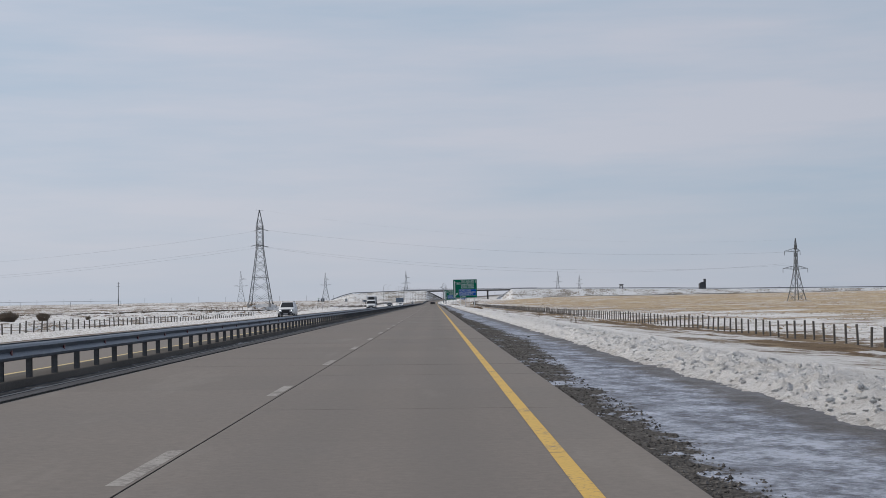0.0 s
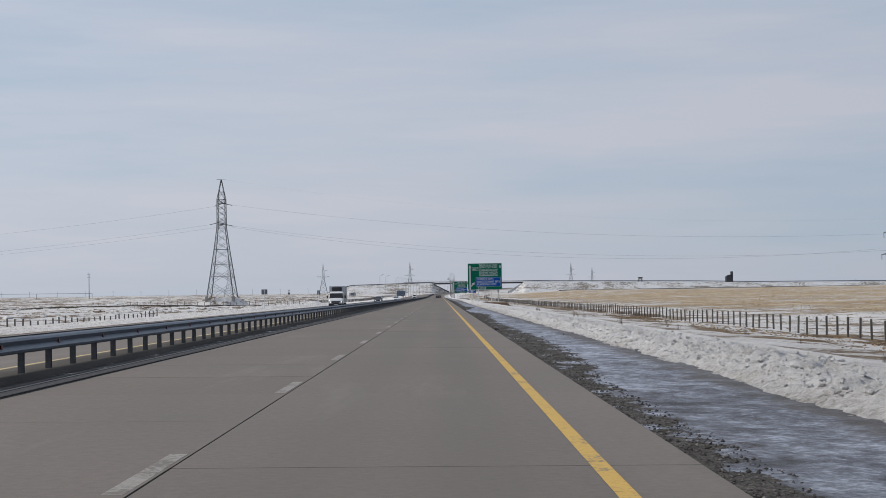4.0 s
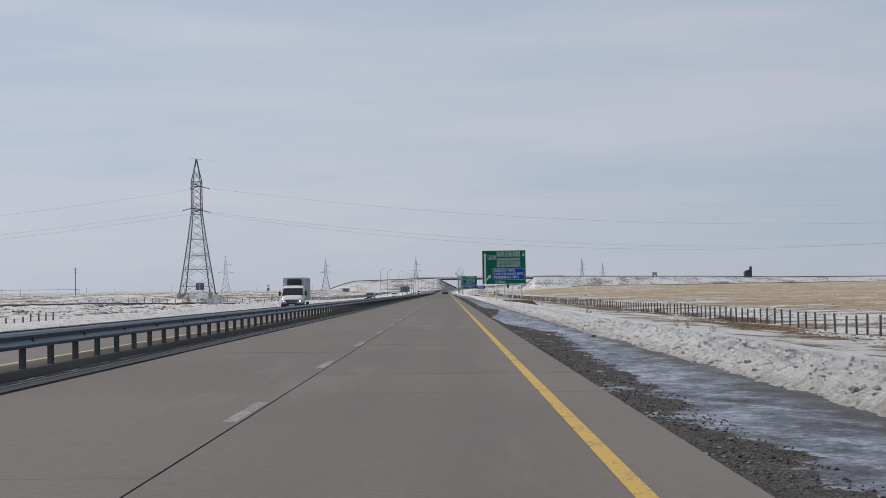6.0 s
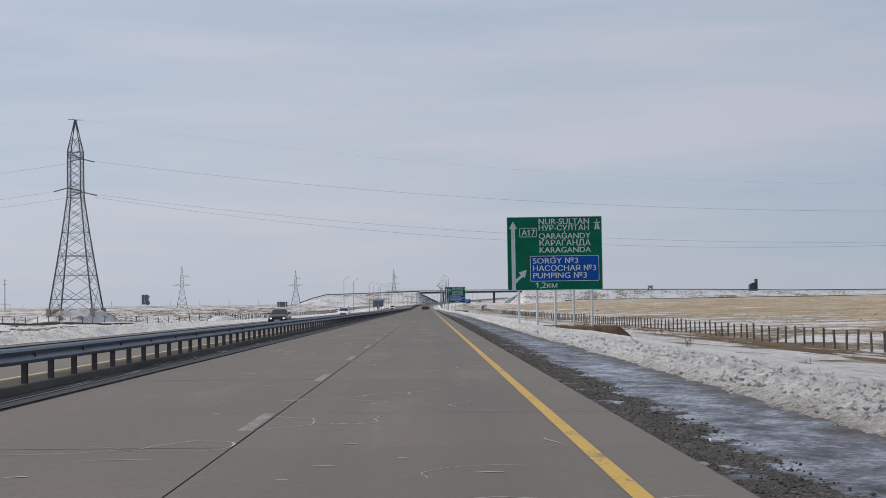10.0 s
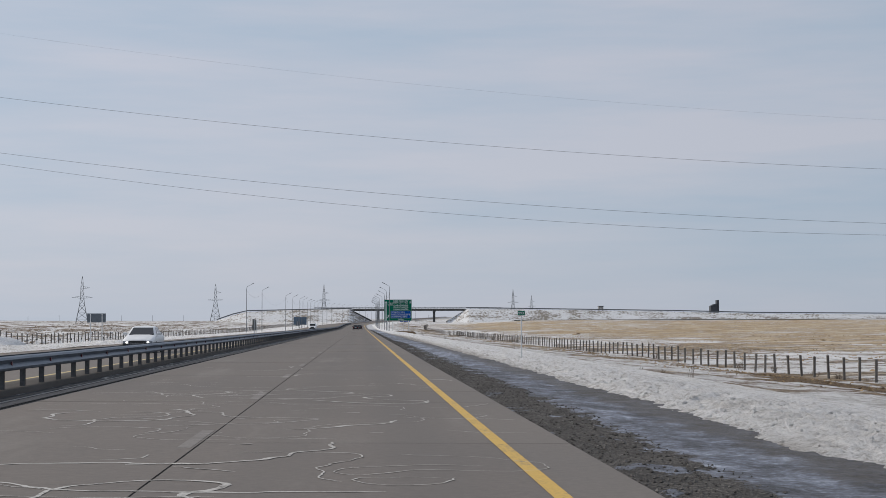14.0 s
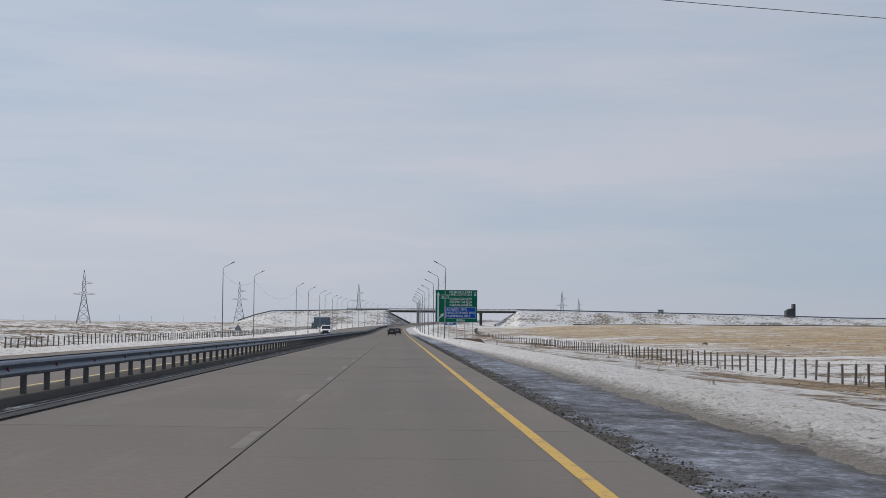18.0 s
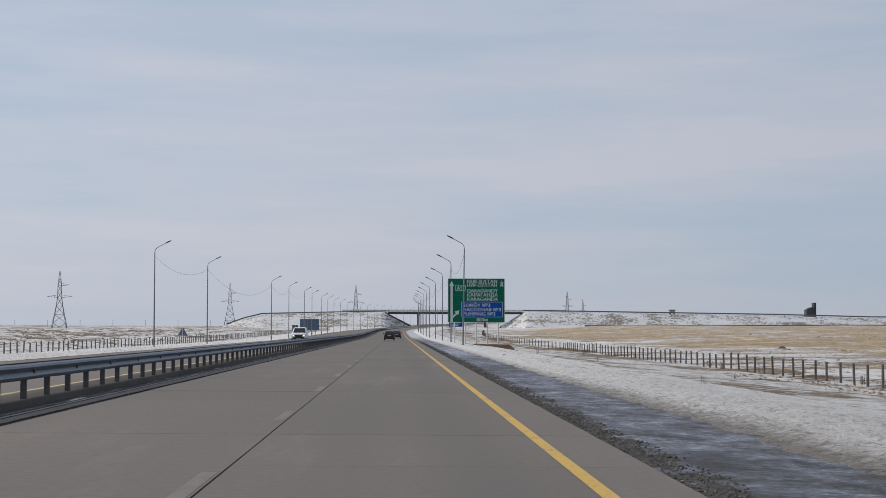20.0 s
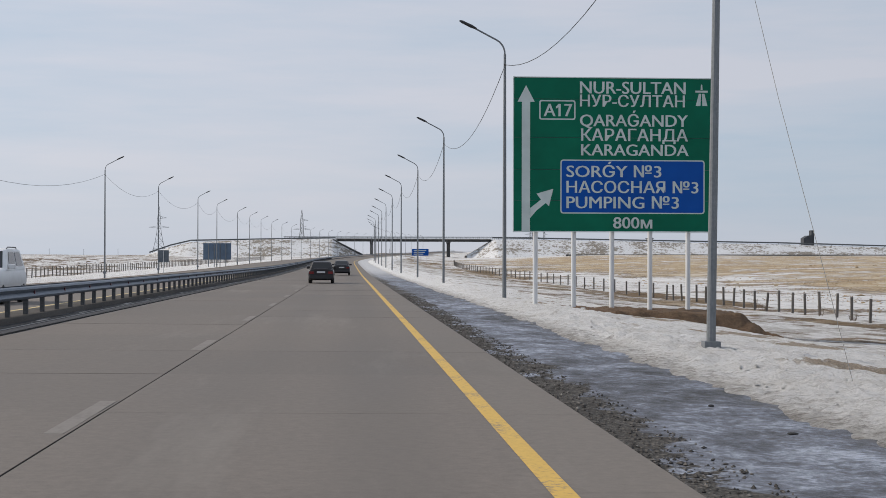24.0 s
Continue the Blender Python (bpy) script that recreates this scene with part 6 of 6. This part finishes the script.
def bush(x, y, w, h, n, label, name="bush", material=TWIG, r=0.012):
    rnd = random.Random(int(x * 7 + y))
    z = gz(x, y)
    ob = thing(name, label, "bush" if name == "bush" else "weed", m=pose(x, y, z))
    bm = bmesh.new()
    for _ in range(n):
        a, q = rnd.uniform(0, 6.283), rnd.random() ** 0.5
        b = Vector((math.cos(a) * q * w * 0.22, math.sin(a) * q * w * 0.22, -0.1))
        tip = Vector((math.cos(a) * q * w * 0.5, math.sin(a) * q * w * 0.5, h * (1 - 0.45 * q * q) * rnd.uniform(0.7, 1.05)))
        mid = b.lerp(tip, 0.5) + Vector((rnd.gauss(0, .05 * w), rnd.gauss(0, .05 * w), 0.05 * h))
        tube(bm, [b, mid, tip], [r * 1.6, r, r * 0.5], 4)
        for _k in range(3):
            u = rnd.uniform(0.35, 0.9)
            s = mid.lerp(tip, u)
            tube(bm, [s, s + Vector((rnd.gauss(0, .12 * w), rnd.gauss(0, .12 * w), rnd.uniform(.05, .2) * h))], [r * 0.7, r * 0.3], 3)
    part("twigs", bm, material, ob)
    return ob


bush(-103.0, 366, 6.0, 2.9, 300, "broad leafless grey-brown bush in the snow behind the fence", r=0.03)
bush(-97.0, 376, 3.8, 2.3, 170, "leafless grey-brown bush in the snow behind the fence", r=0.03)
bush(-86.2, 378, 1.5, 1.2, 60, "small leafless bush in the snow", r=0.025)
rw = random.Random(11)
for k in range(46):
    y = rw.uniform(20, 850)
    x = rw.choice((rw.uniform(9.5, 15), rw.uniform(11, 27)))
    bush(x, y, rw.uniform(0.25, 0.6), rw.uniform(0.35, 0.95), rw.randint(5, 12), "dry weed stalks poking out of the snow", "dry_weed", TWIG, 0.006)

for k in range(70):
    y = rw.choice((rw.uniform(330, 430), rw.uniform(330, 900)))
    bush(29.2 + rw.uniform(-0.5, 0.9), y, rw.uniform(0.5, 1.1), rw.uniform(0.4, 0.9), rw.randint(9, 16), "dry grey weeds tangled along the field fence", "dry_weed", TWIG, 0.009)

# dead grass standing in the field beyond the fence
rs = np.random.RandomState(3)
n = 26000
gx_ = 30.5 + 40 * rs.rand(n) ** 1.3
gy_ = rs.uniform(40, 1010, n)
keep = fbm(gx_ / 6, gy_ / 9, 3) > 0.02 - 0.006 * (gx_ - 45)
gx_, gy_ = gx_[keep], gy_[keep]
gx_ = np.concatenate([gx_, rs.normal(10.8, 0.5, 1400), rs.normal(24.5, 1.6, 4000)])
gy_ = np.concatenate([gy_, rs.uniform(786, 838, 1400), rs.choice([205.0, 262.0, 318.0, 505.0, 560.0, 640.0, 735.0], 4000) + rs.normal(0, 16, 4000)])
gz_ = land_z(gx_, gy_)
n = len(gx_)
hh, ang = rs.uniform(0.03, 0.09, n), rs.uniform(0, 3.14, n)
dx, dy = np.cos(ang) * rs.uniform(0.08, 0.25, n), np.sin(ang) * 0.1
lean = rs.normal(0, 0.08, (n, 2))
co = np.stack([np.stack([gx_ - dx, gy_ - dy, gz_ - 0.05], -1), np.stack([gx_ + dx, gy_ + dy, gz_ - 0.05], -1), np.stack([gx_ + lean[:, 0], gy_ + lean[:, 1], gz_ + hh], -1)], 1).reshape(-1, 3)
me = bpy.data.meshes.new("dead_grass")
me.from_pydata(co.tolist(), [], np.arange(3 * n).reshape(-1, 3).tolist())
me.materials.append(STRAW)
tagged(new("dead_grass", me), "tufts of dead straw-coloured grass behind the fence", "grass", kind="stuff")


def scatter(name, label, category, material, xs, ys, zs, sizes, seed, flat=0.7, faces=20):
    """Many small broken lumps as one mesh; faces 20 or 8 each."""
    bm = bmesh.new()
    if faces == 20:
        bmesh.ops.create_icosphere(bm, subdivisions=1, radius=1.0)
    else:
        for ax in ((1, 0, 0), (0, 1, 0), (-1, 0, 0), (0, -1, 0), (0, 0, 1), (0, 0, -1)):
            bm.verts.new(ax)
        bm.verts.ensure_lookup_table()
        for a in range(4):
            for top, u, v in ((4, a, (a + 1) % 4), (5, (a + 1) % 4, a)):
                bm.faces.new([bm.verts[j] for j in (u, v, top)])
        bm.verts.index_update()
    v0 = np.array([v.co[:] for v in bm.verts])
    f0 = np.array([[v.index for v in f.verts] for f in bm.faces])
    bm.free()
    r = np.random.RandomState(seed)
    n = len(xs)
    V = v0[None] * r.uniform(0.6, 1.25, (n, len(v0), 1)) * np.stack([r.uniform(0.7, 1.3, n), r.uniform(0.7, 1.3, n), np.full(n, flat) * r.uniform(0.6, 1.2, n)], -1)[:, None] * sizes[:, None, None]
    V += np.stack([xs, ys, zs], -1)[:, None]
    F = f0[None] + (np.arange(n) * len(v0))[:, None, None]
    me = bpy.data.meshes.new(name)
    me.from_pydata(V.reshape(-1, 3).tolist(), [], F.reshape(-1, 3).tolist())
    me.materials.append(material)
    return tagged(new(name, me), label, category, kind="stuff")


r5 = np.random.RandomState(21)
n = 42000
sy = np.concatenate([r5.uniform(0, 420, n * 5 // 8), r5.uniform(420, 860, n * 3 // 8)])
sx = np.where(r5.rand(n) < 0.8, r5.normal(6.6, 0.75, n), r5.normal(8.0, 1.3, n))
sx = np.clip(sx, 5.25, 11.5)
size = np.minimum(0.085, np.exp(r5.normal(-3.65, 0.5, n))) * np.interp(sy, [380, 470, 560, 660], [1.0, 0.75, 0.6, 0.42]) * np.interp(sx, [5.2, 6.2, 8.5, 11], [0.55, 1.0, 0.9, 0.6])
for name, text, pick, faces in (("snow_chunks", "broken lumps of hard snow thrown up by the plough", size > 0.03, 20), ("snow_crumbs", "small crumbs of snow strewn over the ploughed ridge", size <= 0.03, 8)):
    cx, cy, cs = sx[pick], sy[pick], size[pick]
    scatter(name, text, "snow", BANK_SNOW, cx + bank_shift(cy), cy, bank_z(cx, cy) + cs * 0.25, cs, 4, 0.75, faces)
k = Mat("gravel_stone", rough=0.9)
k.color(k.ramp(k.geo.outputs["Random Per Island"], [(0.0, (0.022, 0.020, 0.019)), (0.6, (0.068, 0.062, 0.057)), (0.9, (0.135, 0.125, 0.115)), (1.0, (0.22, 0.21, 0.195))]))
n = 48000
sy = r5.uniform(4, 860, n)
wide = np.interp(sy, [a for a, b in GRAVEL_REACH], [b for a, b in GRAVEL_REACH]) - 2.35
sx = 2.5 + wide * r5.rand(n) ** 1.15 + 0.25 * fbm(sy * 0.8, sy * 0, 3)
sx = np.maximum(sx, 2.505)
scatter("gravel", "loose grey gravel along the concrete edge", "gravel", k.m, sx, sy, shoulder_z(sx, sy) + 0.006, np.minimum(0.03, np.exp(r5.normal(-4.2, 0.36, n))), 6, 0.8, 8)
DEBRIS = plain("black_scrap", (0.015, 0.015, 0.015), 0.8, 0, 0.3, 9.0)
for k, (x, y, s, flat) in enumerate(((2.62, 198.5, 0.085, 0.55), (5.0, 248.0, 0.08, 0.5), (4.9, 190.0, 0.035, 0.7), (3.9, 187.0, 0.03, 0.7), (3.1, 183.0, 0.03, 0.7), (4.1, 806.5, 0.035, 0.4), (4.2, 803.8, 0.05, 0.25), (4.4, 64.0, 0.06, 0.6))):
    bm = bmesh.new()
    bmesh.ops.create_icosphere(bm, subdivisions=2, radius=s)
    for v in bm.verts:
        v.co *= 1 + 0.5 * noise.noise(v.co * (4 / s) * 0.12 + Vector((k, 0, 0)))
        v.co.z *= flat
    ob = link_mesh("road_debris", bm, DEBRIS)
    ob.location = (x, y, float(shoulder_z(np.array(x), np.array(y))) + s * flat * 0.6)
    tagged(ob, "small black scrap of rubber lying on the shoulder", "debris", "scraps on the shoulder")

bm = bmesh.new()
box(bm, -0.08, 0.08, -0.04, 0.04, 0, 0.035, bevel=0.012)
for v in bm.verts:
    v.co.z += 0.05 * noise.noise(v.co * 9)
ob = link_mesh("plastic_scrap", bm, plain("green_plastic", (0.02, 0.10, 0.065), 0.5, 0, 0.2, 9.0))
ob.matrix_basis = pose(6.06, 749.0, float(bank_z(np.array(6.06 + 1.2), np.array(749.0))) + 0.05, 0, 0, 12)
tagged(ob, "crumpled green plastic scrap lying on the dirty snow", "litter", "scraps on the shoulder")
LITTER = plain("white_paper", (0.62, 0.63, 0.64), 0.7, 0, 0.1, 20.0)
for k, (x, y, w, d) in enumerate(((3.13, 345.8, 0.16, 0.10), (3.45, 331.5, 0.20, 0.12), (4.82, 332.3, 0.14, 0.1))):
    bm = bmesh.new()
    box(bm, -w / 2, w / 2, -d / 2, d / 2, 0, 0.035, bevel=0.01)
    for v in bm.verts:
        v.co.z += 0.02 * noise.noise(v.co * 14 + Vector((k, 0, 0)))
    ob = link_mesh("litter", bm, LITTER)
    ob.matrix_basis = pose(x, y, float(shoulder_z(np.array(x), np.array(y))) - 0.004, 0, 0, 37 * k)
    tagged(ob, "crumpled white paper scrap lying on the shoulder", "litter", "scraps on the shoulder")

# clods and tussocks that break up the fields
n = 15000
ty_ = rs.uniform(420, 1250, n)
tx_ = -45 - 150 * rs.rand(n) ** 1.4
ok = fbm(tx_ / 22, ty_ / 30, 4) > 0.0
tx_, ty_ = tx_[ok], ty_[ok]
scatter("tussocks_left", "brown clods and dead tussocks sticking out of the snow", "tussocks", CLOD, tx_, ty_, land_z(tx_, ty_), np.exp(rs.normal(-1.75, 0.45, len(tx_))), 8, 0.5)
hx_, hy_ = -45 - 110 * rs.rand(13000) ** 1.2, rs.uniform(150, 1000, 13000)
ok = fbm(hx_ / 14 + 50, hy_ / 22, 4) > 0.02
hx_, hy_ = hx_[ok], hy_[ok]
scatter("snow_lumps", "wind-crusted lumps of snow over the field", "snow", SNOW_CLEAN, hx_, hy_, land_z(hx_, hy_), np.exp(rs.normal(-1.2, 0.45, len(hx_))), 12, 0.45)
tx_ = 34 + 120 * rs.rand(n)
ty_ = rs.uniform(60, 1150, n)
ok = fbm(tx_ / 15, ty_ / 25, 4) > 0.03
tx_, ty_ = tx_[ok], ty_[ok]
scatter("tussocks_right", "flattened tussocks of dry tan grass", "tussocks", STRAW, tx_, ty_, land_z(tx_, ty_), np.exp(rs.normal(-1.9, 0.4, len(tx_))), 9, 0.4)

# ---- pieces of the pavement ----
me_slab = []
for s0, s1 in ((X_LEFT, X_JOINT - 0.012), (X_JOINT + 0.012, X_RIGHT)):
    me = bpy.data.meshes.new("slab")
    bm = bmesh.new()
    v = [bm.verts.new((x, y, FALL * x + z)) for z in (-0.2, 0.0) for x, y in ((s0, 0), (s1, 0), (s1, 4.995), (s0, 4.995))]
    for q in ((3, 2, 1, 0), (4, 5, 6, 7), (0, 1, 5, 4), (1, 2, 6, 5), (2, 3, 7, 6), (3, 0, 4, 7)):
        bm.faces.new([v[i] for i in q])
    bm.to_mesh(me)
    bm.free()
    me.materials.append(CONCRETE)
    me_slab.append(me)
rk = random.Random(2)
for k in range(182):
    y = 5 * k + 0.2
    for me in me_slab:
        part_mesh("slab", me, road, Matrix.Translation((0, y, rk.uniform(-0.002, 0.002))))
for me in me_slab:
    for k in range(-6, 0):
        part_mesh("slab", me, road, Matrix.Translation((0, 5 * k + 0.2, 0)))

me_dash = bpy.data.meshes.new("lane_dash")
bm = bmesh.new()
d0, d1 = X_JOINT - 0.215, X_JOINT - 0.045
v = [bm.verts.new((x, y, FALL * x + z)) for z in (0.0, 0.002) for x, y in ((d0, 0), (d1, 0), (d1, 3.0), (d0, 3.0))]
for q in ((3, 2, 1, 0), (4, 5, 6, 7), (0, 1, 5, 4), (1, 2, 6, 5), (2, 3, 7, 6), (3, 0, 4, 7)):
    bm.faces.new([v[i] for i in q])
bm.to_mesh(me_dash)
bm.free()
me_dash.materials.append(WHITE_LINE)
for k in range(90):
    y = 11.4 + 12 * k
    part_mesh("lane_dash", me_dash, road, Matrix.Translation((float(bend(y)), y, float(rise(y)) + 0.001)), "worn white lane dash" if k == 0 else "")

# pale sealed cracks wandering over the slabs
rc = random.Random(14)
bm = bmesh.new()


def crack(x, y, head, length, width, curl):
    """A ribbon that wanders: its curvature drifts, and it ends at the pavement's edge."""
    pts = []
    a, kap = head, rc.gauss(0, curl)
    for i in range(int(length / 0.1)):
        pts.append((x, y))
        kap += rc.gauss(0, 0.22) * curl * 2
        kap *= 0.93
        a += kap * 0.1 + rc.gauss(0, 0.26)
        x += math.cos(a) * 0.1
        y += math.sin(a) * 0.1
        if not -5.95 < x < X_RIGHT - 0.15:
            break
    ribbon(pts, width)


def ribbon(pts, width):
    last = None
    n = len(pts)
    for i in range(n - 1):
        (xa, ya), (xb, yb) = pts[i], pts[i + 1]
        d = math.hypot(xb - xa, yb - ya)
        w = width * (0.45 + 1.1 * abs(noise.noise((xa * 1.7, ya * 1.7, 3.0)))) / 2 * min(1, 0.25 + 0.2 * min(i, n - 1 - i))
        nx, ny = -(yb - ya) / d * w, (xb - xa) / d * w
        cur = [bm.verts.new((xa + s * nx, ya + s * ny, FALL * (xa + s * nx) + 0.0045)) for s in (-1, 1)]
        if last:
            bm.faces.new((last[0], cur[0], cur[1], last[1]))
        last = cur


for k in range(85):
    y = rc.choice((rc.uniform(268, 335), rc.uniform(335, 400)))
    x = rc.choice((rc.uniform(-5.7, 1.6), rc.uniform(-2.3, 1.0)))
    crack(x, y, rc.choice((0, 3.1416, 1.2, -1.2, 1.6)) + rc.gauss(0, 0.5), rc.choice((1.0, 2.0, 3.4, 5.0)), rc.uniform(0.02, 0.04), rc.uniform(0.2, 0.7))
for k in range(150):
    y = rc.choice((rc.uniform(388, 515), rc.uniform(400, 490), rc.uniform(462, 500)))
    x = rc.uniform(-5.7, 1.2)
    crack(x, y, rc.choice((0, 3.1416, 0.5, -0.5, 2.6)) + rc.gauss(0, 0.25), rc.choice((1.2, 3.0, 5.0, 7.5)), rc.choice((0.025, 0.035, 0.05, 0.09)), rc.uniform(0.1, 0.4))
for k in range(190):
    # chips and short spalls
    crack(rc.uniform(-5.8, 1.3), rc.uniform(262, 520), rc.gauss(0, 0.3), rc.uniform(0.3, 0.6), rc.uniform(0.08, 0.2), 0.2)
for k in range(30):
    y = 5 * rc.randint(54, 101) + 0.2 + rc.uniform(-0.06, 0.06)
    crack(rc.uniform(-5.8, 0.0), y, 0.0, rc.uniform(2, 6), 0.03, 0.05)


def seam(x0, y0, x1, y1, width, wave):
    """A long crack between two ends that swings to either side of its line."""
    d = math.hypot(x1 - x0, y1 - y0)
    n = max(6, int(d / 0.09))
    px, py = -(y1 - y0) / d, (x1 - x0) / d
    pts = []
    for i in range(n + 1):
        u = i / n
        o = wave * (noise.noise((u * d * 0.55, x0, y0)) + 0.3 * noise.noise((u * d * 1.3, y0, x0)) + 0.05 * noise.noise((u * d * 5, x0, 1)))
        pts.append((x0 + (x1 - x0) * u + px * o, y0 + (y1 - y0) * u + py * o))
    ribbon(pts, width)


# the long open cracks across the lanes
seam(-1.68, 440.6, -1.98, 444.9, 0.045, 0.45)
seam(-1.98, 445.0, -1.95, 449.4, 0.055, 0.75)
seam(-2.3, 451.0, -3.4, 455.6, 0.055, 0.5)
seam(-3.4, 455.6, -4.75, 464.6, 0.05, 0.7)
seam(-4.2, 469.9, -0.3, 456.9, 0.045, 0.5)
seam(-5.7, 479.0, -2.5, 469.8, 0.045, 0.5)
seam(-3.8, 447.0, -2.3, 445.9, 0.04, 0.1)
seam(-5.9, 458.1, -3.5, 456.3, 0.04, 0.15)
for x0, x1, yj in ((-4.9, -2.3, 450.95), (-5.9, -2.2, 441.25), (-1.9, 1.1, 455.6)):
    seam(x0, yj, x1, yj, 0.05, 0.04)
seam(-1.96, 288.5, 1.5, 278.3, 0.028, 0.3)
seam(-2.0, 283.6, -1.0, 279.0, 0.03, 0.4)
seam(-1.0, 279.0, 0.3, 275.0, 0.03, 0.3)
seam(-2.4, 287.1, -1.4, 284.5, 0.028, 0.25)
bmesh.ops.recalc_face_normals(bm, faces=bm.faces)
ob = part("crack_seal", bm, SEALANT, road, "pale wandering lines of crack sealant")
ob["kind"] = "stuff"
